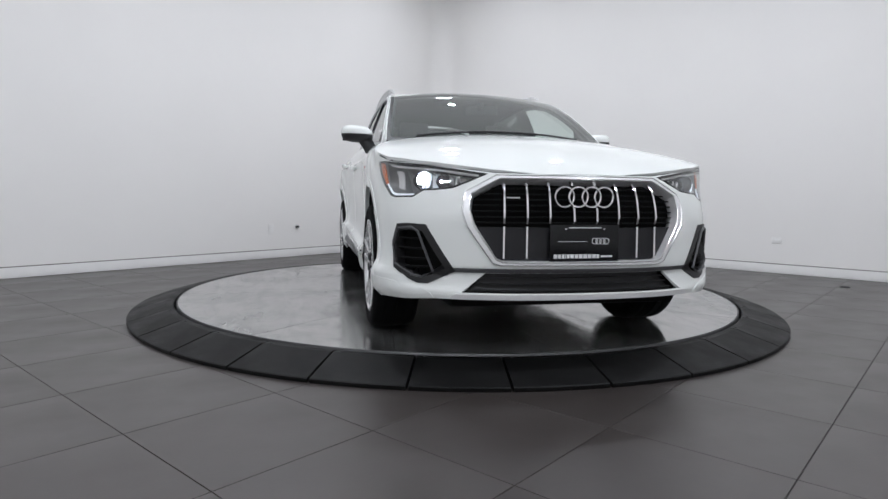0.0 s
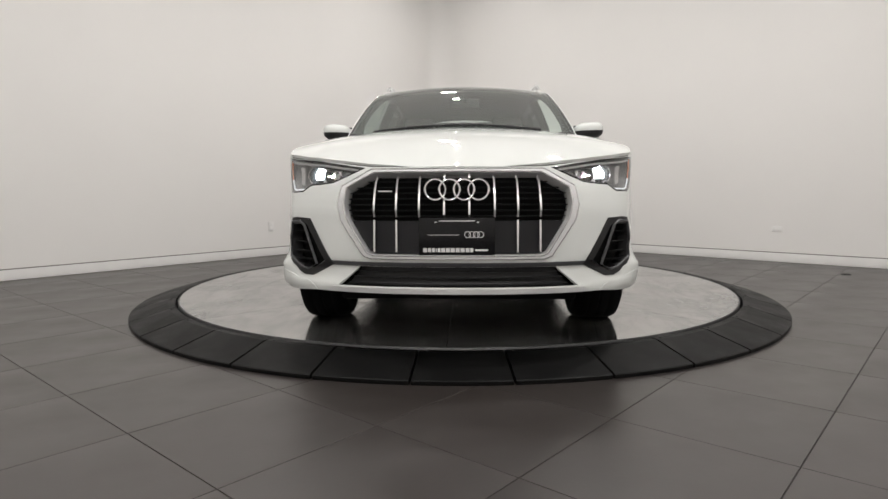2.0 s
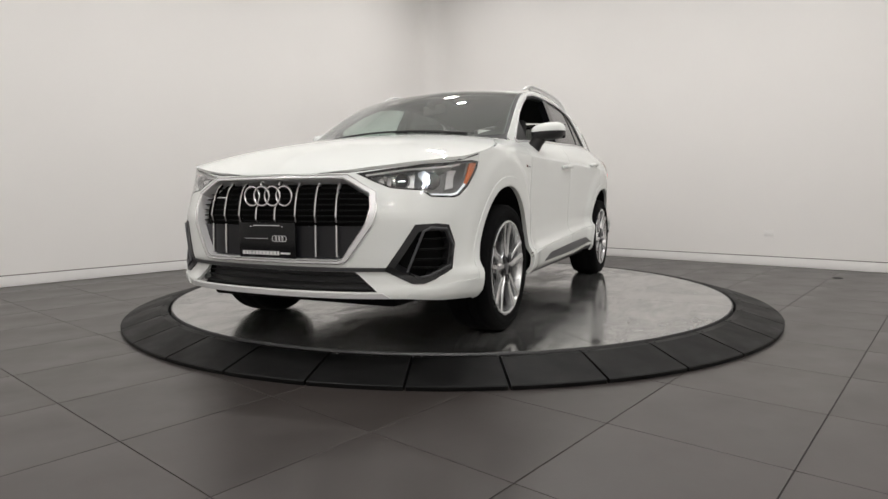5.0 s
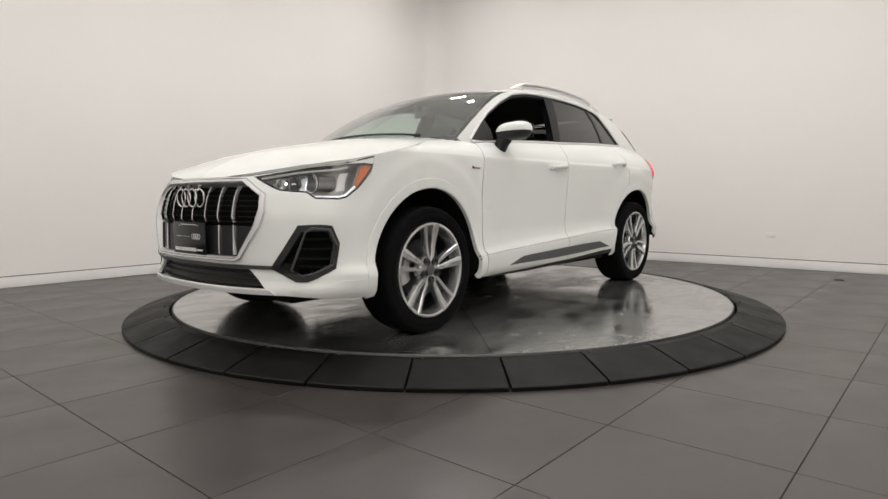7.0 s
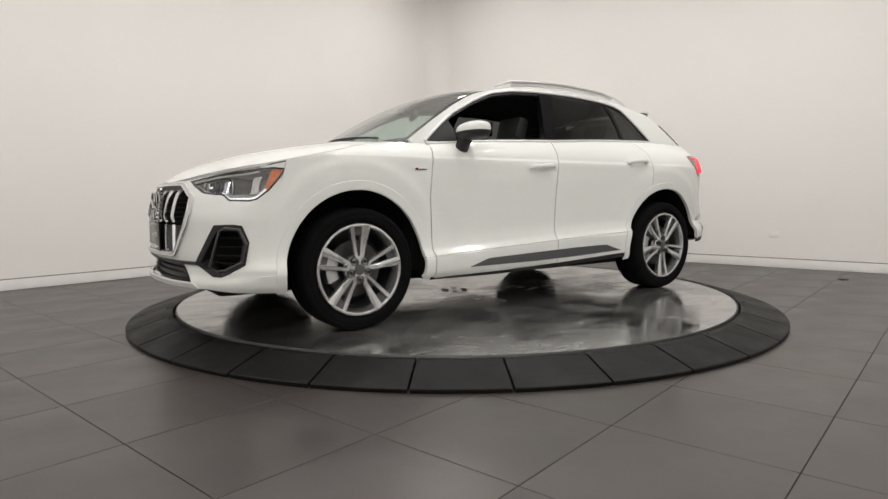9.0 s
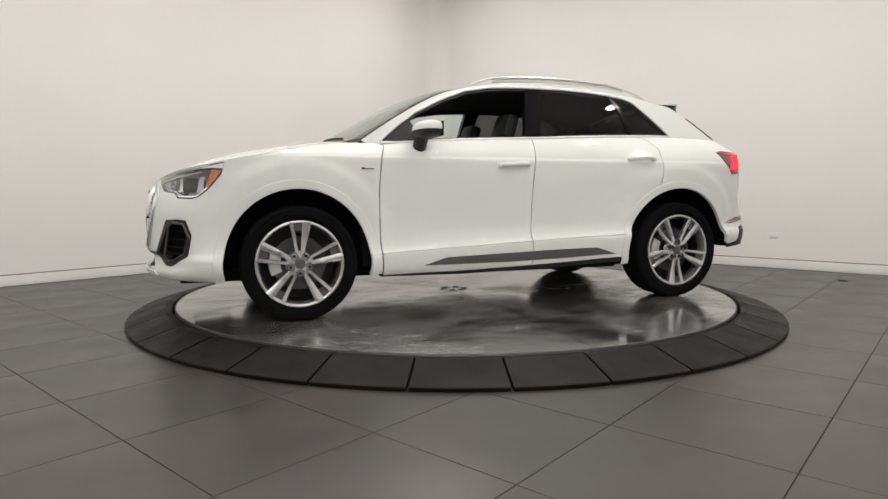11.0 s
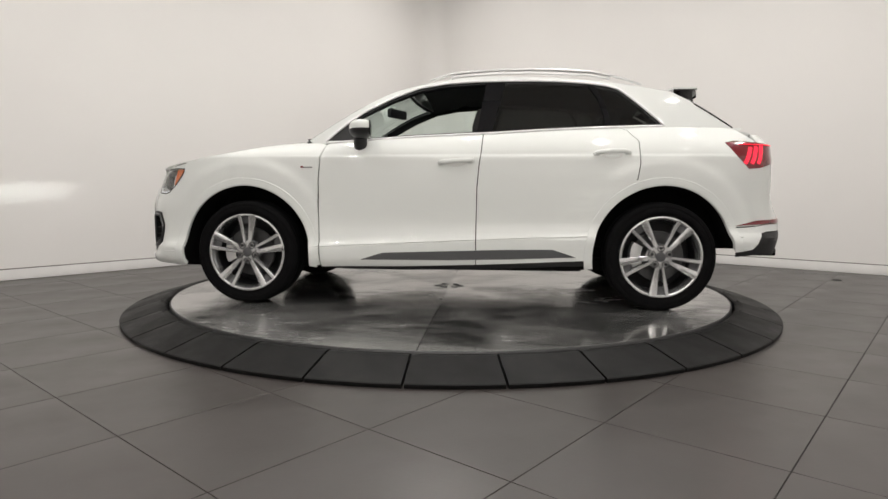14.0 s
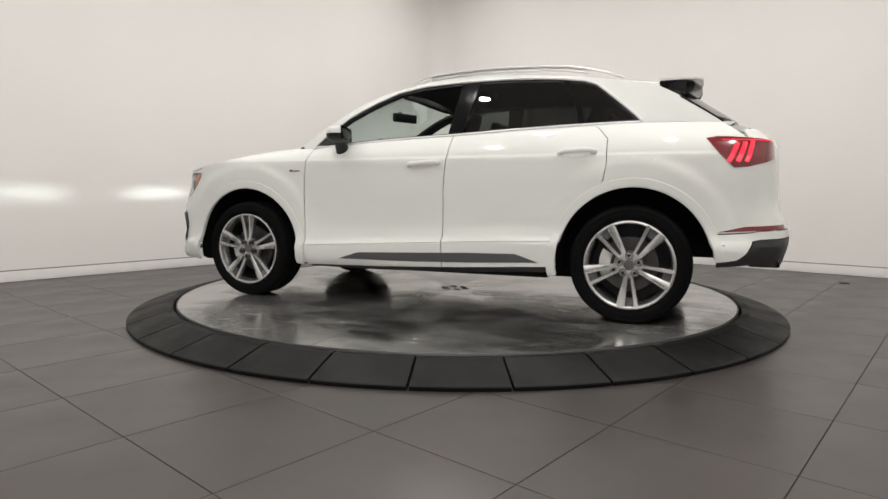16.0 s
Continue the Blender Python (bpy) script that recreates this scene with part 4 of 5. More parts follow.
        fin = part("reflector_fin", box(bmesh.new(), -0.02, 0.012, -0.008, 0.008, -h, h, 0.003), CHROME, lamp)
        fin.matrix_local = Matrix.Translation(c) @ pose(0, 0, 0, 0, 12, 25 * s)
    lens = part("lens", sheet(inset(HEADLAMP, 0.003), body, 0.035, thick=0.0, lift=0.0015, mirror=m), LENS, lamp, "clear plastic lens")
    lens.visible_shadow = False

# tail lamps and rear reflectors
for m in (False, True):
    tail = empty("tail_lamp", car)
    part("housing", sheet(TAILLAMP, body, 0.04, thick=0.0, lift=-0.04, mirror=m), LINER, tail)
    part("lens", sheet(TAILLAMP, body, 0.03, thick=0.035, lift=0.004, mirror=m), RED, tail, "red lens")
    u0 = u_of_x(-1.80)
    for k in range(3):
        a = u0 + 0.045 + 0.048 * k
        pts = [on_body(a + 0.055 - 0.055 * q, 1.024 - 0.098 * q + 0.025 * k * (1 - q) * 0.3, 0.006) for q in (0.0, 0.25, 0.5, 0.75, 1.0)]
        part("light_bar", sweep(bmesh.new(), flip_y(pts) if m else pts, 0.027, 0.006, 6, up=Vector((0, 1, 0))), REDGLOW, tail)
    pts = [on_body(u0 + 0.02 + 0.35 * q, 1.044 - 0.0 * q, 0.006) for q in (0, 0.25, 0.5, 0.75, 1)]
    part("light_bar", sweep(bmesh.new(), flip_y(pts) if m else pts, 0.012, 0.006, 6), REDGLOW, tail)
    refl = [(u_of_x(-1.80), 0.540), (u_of_x(-1.95), 0.572), (u_of_y_rear(0.60), 0.582), (u_of_y_rear(0.60), 0.558), (u_of_x(-1.95), 0.546)]
    part("rear_reflector", sheet(refl, body, 0.04, thick=0.01, lift=0.003, mirror=m), RED, car, "thin dark red reflector")

# glazing and trim of the cabin's side
OPEN_ALL = OPEN + belt_in
rear_glass = [(-0.262, BELT(-0.26) - 0.003), (-0.345, 1.470), (-0.53, 1.470), (-0.72, 1.463), (-0.90, 1.449), (-0.965, 1.36), (-1.0, 1.25), (-1.015, BELT(-1.0) - 0.003), (-0.8, BELT(-0.8) - 0.003), (-0.5, BELT(-0.5) - 0.003)]
quarter_glass = [(-0.925, 1.445), (-1.03, 1.428), (-1.09, 1.405), (-1.15, 1.358), (-1.24, 1.281), (-1.33, 1.20), (-1.35, 1.180), (-1.2, BELT(-1.2) - 0.003), (-1.04, BELT(-1.04) - 0.003), (-1.02, 1.25), (-0.985, 1.36)]
for m in (False, True):
    f = flip_y if m else (lambda p: p)
    trim_pts = [on_cabin(x, z, 0.004) for x, z in OPEN]
    low_pts = [on_cabin(x, BELT(x) - 0.004, 0.006) for x in (-1.36, -1.2, -0.9, -0.6, -0.3, 0.0, 0.3, 0.6, 0.815)]
    part("window_trim", sweep(bmesh.new(), f(trim_pts + low_pts), 0.017, 0.012, 8, True, up=Vector((0, 1, 0))), SILVER, car, "bright silver window trim")
    seal = sheet(OPEN_ALL, cabin, 0.05, holes=[inset(OPEN_ALL, 0.018)], thick=0.03, lift=-0.006, mirror=m)
    part("window_seal", seal, BLACK, car)
    pil = [(-0.176, BELT(-0.176) - 0.002), (-0.236, 1.474), (-0.36, 1.474), (-0.275, BELT(-0.275) - 0.002)]
    part("door_pillar", sheet(pil, cabin, 0.05, thick=0.05, lift=-0.001, mirror=m), GLOSSB, car, "gloss black pillar cover")
    div = [(-0.895, 1.455), (-0.935, 1.448), (-0.995, 1.36), (-1.028, 1.25), (-1.045, BELT(-1.04) - 0.003), (-1.008, BELT(-1.0) - 0.003), (-0.995, 1.25), (-0.958, 1.36)]
    part("window_divider", sheet(div, cabin, 0.06, thick=0.02, lift=-0.003, mirror=m), GLOSSB, car)
    part("rear_door_glass", sheet(rear_glass, cabin, 0.08, thick=0.0, lift=-0.008, mirror=m), TINT, car, "dark tinted glass")
    part("quarter_glass", sheet(quarter_glass, cabin, 0.08, thick=0.0, lift=-0.008, mirror=m), TINT, car, "dark tinted glass")
    sail = [(0.80, 1.083), (0.62, 1.225), (0.585, 1.16), (0.575, BELT(0.575) - 0.002), (0.7, BELT(0.7) - 0.002)]
    part("mirror_sail", sheet(sail, cabin, 0.05, thick=0.03, lift=-0.004, mirror=m), BLACK, car)
    if m:
        fg = [(0.575, BELT(0.575)), (0.60, 1.24), (0.40, 1.346), (0.215, 1.42), (0.03, 1.452), (-0.23, 1.466), (-0.176, BELT(-0.176))]
        part("front_door_glass", sheet(fg, cabin, 0.08, thick=0.0, lift=-0.012, mirror=m), GLASS, car, "clear side glass")
    part("inner_frame", sheet(sf, cabin, 0.06, holes=[OPEN_ALL], thick=0.02, lift=-0.03, mirror=m), LINING, car)
    # near-black sheets behind doors and wings stand in for shade in the shut lines
    inner_door = sx([(0.83, 0.29), (0.83, 0.9), (0.80, 1.05), (0.4, 1.085), (0.0, 1.105), (-0.6, 1.13), (-1.1, 1.15), (-1.6, 1.15), (-1.9, 1.12), (-1.95, 0.86), (-0.87, 0.86), (-0.87, 0.34)])
    part("door_backing", sheet(inner_door, lambda u, z: Vector((body(u, z).x, body(u, z).y * 0.92, z)), 0.09, thick=0.0, lift=0.0, mirror=m), LINER, car)
    wing_in = sx([(0.86, 0.80), (0.86, 1.02), (1.3, 0.99), (1.70, 0.90), (1.70, 0.80)])
    part("wing_backing", sheet(wing_in, body, 0.09, thick=0.0, lift=-0.03, mirror=m), LINER, car)
    # handles
    for hx0, hx1, hz0, hz1 in ((0.062, -0.161, 0.932, 0.947), (-0.915, -1.14, 0.984, 0.992)):
        pts = []
        for q in range(13):
            t = q / 12
            pts.append(on_body(u_of_x(hx0 + (hx1 - hx0) * t), hz0 + (hz1 - hz0) * t + 0.004 * math.sin(math.pi * t), 0.002 + 0.030 * min(1, 5 * t, 5 * (1 - t)) ** 0.7))
        handle = part("door_handle", sweep(bmesh.new(), f(pts), 0.020, 0.031, 12, up=Vector((0, 0, 1)), taper=lambda t: 0.8 + 0.2 * min(1, 5 * t, 5 * (1 - t))), PAINT, car)
        for t0 in (0.08, 0.92):
            c = on_body(u_of_x(hx0 + (hx1 - hx0) * t0), hz0 + (hz1 - hz0) * t0, 0.006)
            c.y *= -1 if m else 1
            foot = part("handle_mount", box(bmesh.new(), -0.018, 0.018, -0.016, 0.014, -0.013, 0.013, 0.006), PAINT, handle)
            foot.matrix_local = Matrix.Translation(c)
        # flat patch in greyer paint stands in for the cup's shade
        rim_c = [on_body(u_of_x((hx0 + hx1) / 2 + 0.068 * math.cos(q)), (hz0 + hz1) / 2 - 0.004 + 0.030 * math.sin(q), 0.0) for q in [2 * math.pi * k / 28 for k in range(28)]]
        bm = bmesh.new()
        ctr = on_body(u_of_x((hx0 + hx1) / 2), (hz0 + hz1) / 2 - 0.004, 0.0008)
        loops = []
        for sc, dep in ((1.0, 0.0012), (0.92, 0.0016), (0.80, 0.0012)):
            loops.append([bm.verts.new(f([ctr + (q - ctr) * sc + Vector((0, dep, 0))])[0]) for q in rim_c])
        for la, lb in zip(loops, loops[1:]):
            for k in range(28):
                bm.faces.new((la[k], la[(k + 1) % 28], lb[(k + 1) % 28], lb[k]))
        bm.faces.new(loops[-1])
        part("handle_cup_patch", bm, CUP_SHADE, handle, "greyer patch painted as the shaded cup behind the grip")
    blade = sx([(0.573, 0.304), (0.426, 0.350), (-0.341, 0.376), (-0.669, 0.381), (-0.815, 0.334), (-0.4, 0.316), (0.0, 0.306)])
    part("sill_blade", sheet(blade, body, 0.06, thick=0.01, lift=0.005, mirror=m), DARKGREY, car, "dark grey plastic sill blade")
    under = sx([(0.84, 0.252), (0.3, 0.257), (-0.3, 0.279), (-0.87, 0.312), (-0.90, 0.27), (-0.3, 0.235), (0.3, 0.222), (0.7, 0.225)])
    part("under_sill", sheet(under, body, 0.08, thick=0.03, lift=-0.012, mirror=m), BLACK, car, "black lower sill")
    # roof rail
    rail = [(0.155, 1.490), (0.115, 1.504), (0.07, 1.520), (0.0, 1.538), (-0.16, 1.552), (-0.35, 1.561), (-0.54, 1.561), (-0.73, 1.555), (-0.92, 1.543), (-1.05, 1.520), (-1.15, 1.494), (-1.22, 1.470), (-1.26, 1.455)]
    pts = [Vector((x, 0.575 + SIDE_IN(x), z)) for x, z in rail]
    part("roof_rail", sweep(bmesh.new(), f(pts), 0.030, 0.018, 10, taper=lambda t: min(1, 0.45 + 6 * t, 0.45 + 6 * (1 - t))), SATIN, car, "silver roof rail")
    under_rail = [Vector((p.x, p.y, p.z - 0.020)) for p in pts[3:-3]]
    part("rail_foot", sweep(bmesh.new(), f(under_rail), 0.020, 0.024, 6), SATIN, car)
    # small wing badge
    pts = [on_body(u_of_x(x), 0.902, 0.002) for x in (0.955, 0.935, 0.915, 0.885)]
    part("wing_badge", sweep(bmesh.new(), f(pts), 0.003, 0.007, 4, up=Vector((0, 0, 1)), square=True), ALLOYDARK, car)
    pts = [on_body(u_of_x(x), 0.904, 0.003) for x in (0.962, 0.945)]
    part("wing_badge", sweep(bmesh.new(), f(pts), 0.004, 0.013, 4, up=Vector((0, 0, 1)), square=True), RED, car)


# door mirrors
def mirror_shell(z_lo, z_hi):
    """A band of the rounded mirror housing between two heights."""
    bm = bmesh.new()
    rows = []
    for i in range(11):
        z = z_lo + (z_hi - z_lo) * i / 10
        row = []
        f = max(0.0, 1 - abs(z / 0.056) ** 2.6) ** (1 / 2.6)
        for k in range(28):
            a = 2 * math.pi * k / 28
            c, s = math.cos(a), math.sin(a)
            x = math.copysign(abs(c) ** 0.75, c) * 0.080 * f
            if x < -0.055 * (0.4 + 0.6 * f):
                x = -0.055 * (0.4 + 0.6 * f)
            y = math.copysign(abs(s) ** 0.8, s) * 0.105 * f
            row.append(bm.verts.new((x - 0.18 * y, y, z + 0.10 * y * (1 if z > 0 else 0.4))))
        rows.append(row)
    for i in range(10):
        for k in range(28):
            bm.faces.new((rows[i][k], rows[i][(k + 1) % 28], rows[i + 1][(k + 1) % 28], rows[i + 1][k]))
    bm.faces.new(rows[0][::-1])
    bm.faces.new(rows[-1])
    return bm


for s in (1, -1):
    dm = empty("door_mirror", car)
    for nm, lo, hi, ma, lb in (("mirror_cap", -0.004, 0.0555, PAINT, "white painted cap"), ("mirror_base", -0.0555, -0.006, BLACK, "black lower shell")):
        bm = mirror_shell(lo, hi)
        for v in bm.verts:
            v.co = Vector((v.co.x + 0.555, (v.co.y + 0.875) * s, v.co.z + 1.143))
        part(nm, bm, ma, dm, lb)
    pts = [Vector((0.572, 0.83 * s, 1.108)), Vector((0.578, 0.805 * s, 1.075)), Vector((0.582, 0.782 * s, 1.03)), Vector((0.584, 0.762 * s, 1.012))]
    part("mirror_foot", sweep(bmesh.new(), pts, 0.085, 0.088, 12, up=Vector((1, 0, 0))), BLACK, dm)
    bm = bmesh.new()
    box(bm, -0.004, 0.004, -0.085, 0.085, -0.040, 0.040, 0.003)
    for v in bm.verts:
        v.co = Vector((0.497 + v.co.x - 0.18 * v.co.y, (0.875 + v.co.y * 1.1) * s, 1.142 + v.co.z * 1.12 + 0.06 * v.co.y))
    part("mirror_glass", bm, GLOSSB, dm, "dark mirror glass")

# screen edge, cowl, wipers, spoiler
ws_out = [(x, seam(x)[0] - 0.002) for x in [0.243] + wx[1:] + [0.955]] + [(1.075, 0.5), (1.12, 0.25), (1.13, 0.0)]
ws_out = ws_out + [(x, -y) for x, y in ws_out[::-1] if y > 0] + [(0.303, -0.45), (0.338, -0.2), (0.343, 0.0), (0.338, 0.2), (0.303, 0.45)]
part("screen_seal", sheet(ws_out, top, 0.06, holes=[inset(ws, 0.006)], thick=0.02, lift=-0.003), BLACK, car)
cowl = [(0.99, 0.54), (1.03, 0.48), (1.08, 0.0), (1.03, -0.48), (0.99, -0.54), (1.05, -0.55), (1.12, -0.46), (1.16, 0.0), (1.12, 0.46), (1.05, 0.55)]
part("cowl", sheet(cowl, lambda x, y: Vector((x, y, 1.052 - 0.05 * (y / 0.7) ** 2)), 0.08, thick=0.0), BLACK, car)
for y0, y1 in ((0.50, -0.10), (-0.05, -0.55)):
    pts = [top(1.065 - 0.10 * (abs(y0 + (y1 - y0) * q / 8) / 0.7) ** 2, y0 + (y1 - y0) * q / 8) + Vector((0.002, 0, 0.006)) for q in range(9)]
    part("wiper", sweep(bmesh.new(), pts, 0.014, 0.012, 6), BLACK, car)
spo = [(-1.46, 0.570), (-1.53, 0.553), (-1.59, 0.51), (-1.655, 0.42), (-1.71, 0.25), (-1.72, 0.0)]
spo = spo + [(x, -y) for x, y in spo[::-1] if y > 0] + [(-1.515, -0.5), (-1.535, -0.25), (-1.54, 0.0), (-1.535, 0.25), (-1.515, 0.5)]
part("roof_spoiler", sheet(spo, lambda x, y: Vector((x, y, 1.494 - 0.02 * (-1.45 - x) - 0.090 * (abs(y) / 0.7) ** 2)), 0.06, thick=0.010), PAINT, car)
part("spoiler_underside", sheet(inset(spo, 0.004), lambda x, y: Vector((x, y, 1.482 - 0.02 * (-1.45 - x) - 0.090 * (abs(y) / 0.7) ** 2 - 0.055 * max(0, 1 - (y / 0.46) ** 2) * min(1, (-1.46 - x) / 0.1))), 0.05, thick=0.010), GLOSSB, car)
for s in (1, -1):
    bm = bmesh.new()
    rows = []
    for x in (-1.462, -1.50, -1.54, -1.58, -1.61):
        y_top = float(np.interp(-x, (1.46, 1.53, 1.59, 1.655), (0.566, 0.548, 0.505, 0.415)))
        z_top = 1.479 - 0.02 * (-1.45 - x) - 0.090 * (y_top / 0.7) ** 2
        y_low, z_low = seam(x)
        y_low -= 0.006 + 0.5 * (-1.46 - x)
        rows.append([bm.verts.new((x, s * (y_top + (y_low - y_top) * q / 3 - 0.02 * math.sin(math.pi * q / 3)), z_top + (z_low - z_top) * q / 3)) for q in range(4)])
    for ra, rb in zip(rows, rows[1:]):
        for q in range(3):
            bm.faces.new((ra[q], rb[q], rb[q + 1], ra[q + 1]))
    part("spoiler_fin", bm, GLOSSB, car, "gloss black spoiler side fin")
    pts = [cabin(x, seam(x)[1] - 0.004) + Vector((0, -0.003, 0)) for x in (-1.58, -1.65, -1.72, -1.78, -1.815)]
    part("rear_window_edge", sweep(bmesh.new(), flip_y(pts) if s < 0 else pts, 0.014, 0.014, 6), GLOSSB, car)
part("rear_wiper_pivot", lathe(bmesh.new(), [(0.0, 0.02), (0.016, 0.017), (0.022, 0.0), (0.022, -0.03)], 16, "z"), BLACK, car).location = (-2.0, 0.0, 1.165)
shoulder = [(-1.80, 0.62), (-1.88, 0.58), (-1.97, 0.45), (-2.02, 0.0)]
shoulder = shoulder + [(x, -y) for x, y in shoulder[::-1] if y > 0] + [(-1.93, -0.63), (-2.01, -0.5), (-2.055, 0.0), (-2.01, 0.5), (-1.93, 0.63)]
part("tailgate_ledge", sheet(shoulder, lambda x, y: Vector((x, y, 1.160 - 0.40 * max(0, -1.90 - x) - 0.02 * (y / 0.6) ** 2)), 0.06, thick=0.03), PAINT, car)
part("exhaust_trim", box(bmesh.new(), -2.14, -1.98, 0.46, 0.62, 0.335, 0.385, 0.012), GLOSSB, car)
part("exhaust_trim", box(bmesh.new(), -2.14, -1.98, -0.62, -0.46, 0.335, 0.385, 0.012), GLOSSB, car)

# ---- the car: underside and cabin ----
part("underbody", box(bmesh.new(), -1.62, 2.02, -0.56, 0.56, 0.215, 0.30, 0.02), LINER, car, "black underbody")
for s in (1, -1):
    y0, y1 = sorted((0.50 * s, 0.80 * s))
    part("sill_box", box(bmesh.new(), -0.86, 0.84, y0, y1, 0.235, 0.40, 0.01), LINER, car)
part("engine_block", box(bmesh.new(), 0.95, 2.02, -0.50, 0.50, 0.30, 0.80, 0.02), LINER, car)
part("boot_floor", box(bmesh.new(), -2.02, -0.95, -0.52, 0.52, 0.37, 0.80, 0.02), LINER, car)
part("bulkhead", box(bmesh.new(), 0.86, 0.95, -0.78, 0.78, 0.30, 0.98, 0.01), LINER, car)
for i, (cx, cz, rx, rz) in enumerate(ARCHES):
    for s in (1, -1):
        bm = bmesh.new()
        pts = arch(i, -9, 189 if i == 0 else 171, 30, 0.012)
        a = [bm.verts.new((x, s * 0.845, z)) for x, z in pts]
        b = [bm.verts.new((x, s * 0.48, z)) for x, z in pts]
        for k in range(len(pts) - 1):
            bm.faces.new((a[k], a[k + 1], b[k + 1], b[k]))
        bm.faces.new(b)
        part("wheel_arch_liner", bm, LINER, car)
roof_lining = redge + [(x, -y) for x, y in redge[::-1]]
part("headliner", sheet(roof_lining, top, 0.1, thick=0.0, lift=-0.035), LINING, car)
bm = bmesh.new()
prof = [(1.02, 1.03), (0.85, 1.062), (0.70, 1.050), (0.60, 1.00), (0.56, 0.90), (0.66, 0.80), (0.75, 0.60), (0.95, 0.60)]
for yy in (-0.70, 0.70):
    vs = [bm.verts.new((x, yy, z)) for x, z in prof]
    bm.faces.new(vs)
bm.verts.ensure_lookup_table()
n = len(prof)
for k in range(n):
    bm.faces.new((bm.verts[k], bm.verts[(k + 1) % n], bm.verts[n + (k + 1) % n], bm.verts[n + k]))
bmesh.ops.bevel(bm, geom=bm.edges[:], offset=0.012, segments=2, affect="EDGES")
dash = part("dashboard", bm, DASH, car)
part("instrument_hood", box(bmesh.new(), 0.56, 0.76, 0.22, 0.52, 1.02, 1.085, 0.02), DASH, dash)
bm = bmesh.new()
pts = [Vector((0.0, 0.185 * math.cos(a), 0.185 * math.sin(a))) for a in [2 * math.pi * k / 32 for k in range(32)]]
sweep(bm, pts, 0.030, 0.028, 8, True, up=Vector((1, 0, 0)))
wheel_rim = part("steering_wheel", bm, DASH, car)
wheel_rim.matrix_local = pose(0.42, 0.36, 0.975, 0, 24, 0)
part("steering_hub", box(bmesh.new(), -0.01, 0.06, -0.075, 0.075, -0.05, 0.05, 0.02), DASH, wheel_rim)
part("steering_spoke", box(bmesh.new(), 0.0, 0.02, -0.18, 0.18, -0.018, 0.018, 0.006), DASH, wheel_rim)
rvm = part("rear_view_mirror", box(bmesh.new(), -0.015, 0.02, -0.115, 0.115, -0.034, 0.034, 0.012), BLACK, car)
rvm.matrix_local = pose(0.46, 0.02, 1.345, 0, 0, -24)
part("mirror_stem", sweep(bmesh.new(), [Vector((0.02, 0, 0.01)), Vector((0.045, 0, 0.028)), Vector((0.062, 0.0, 0.042))], 0.05, 0.035, 8), BLACK, rvm)


def seat(x, y, lean=16, w=0.50, wide=False):
    st = empty("seat", car)
    bm = box(bmesh.new(), x - 0.05, x + 0.46, y - w / 2, y + w / 2, 0.42, 0.60, 0.05)
    part("seat_cushion", bm, DASH, st)
    m = pose(x - 0.02, y, 0.55, 0, -lean, 0)
    bm = box(bmesh.new(), -0.075, 0.06, -w / 2 + 0.01, w / 2 - 0.01, 0.0, 0.60, 0.045, m)
    part("seat_back", bm, DASH, st)
    heads = (0.0,) if not wide else (-0.4, 0.0, 0.4)
    for hy in heads:
        bm = box(bmesh.new(), -0.05, 0.05, hy - 0.125, hy + 0.125, 0.625, 0.80, 0.04, m)
        part("head_rest", bm, DASH, st)
    return st


seat(0.02, 0.36)
seat(0.02, -0.36)
seat(-0.82, 0.0, 20, 1.24, True)


# ---- wheels ----
def spoke(bm, ang, side_k):
    """One blade of a twin spoke."""
    ca, sa = math.cos(ang), math.sin(ang)
    rows = []
    for k in range(6):
        t = k / 5
        r = 0.050 + (0.246 - 0.050) * t
        wide_k = side_k > 0
        off = side_k * (0.0135 + (0.029 if wide_k else 0.034) * t)
        w = (0.022 + 0.030 * t) if wide_k else (0.020 + 0.006 * t)
        y = 0.0 + 0.006 * math.sin(math.pi * t) * -1 + 0.010 * t
        row = []
        for dw, dy in ((-0.5, -0.034), (-0.5, -0.004), (-0.36, 0.0), (0.36, 0.0), (0.5, -0.004), (0.5, -0.034)):
            tang = off + dw * w
            row.append(bm.verts.new((r * ca - tang * sa, y + dy, r * sa + tang * ca)))
        rows.append(row)
    for k in range(5):
        for j in range(5):
            bm.faces.new((rows[k][j], rows[k][j + 1], rows[k + 1][j + 1], rows[k + 1][j]))
        bm.faces.new((rows[k][5], rows[k][0], rows[k + 1][0], rows[k + 1][5]))
    bm.faces.new(rows[0])
    bm.faces.new(rows[-1][::-1])


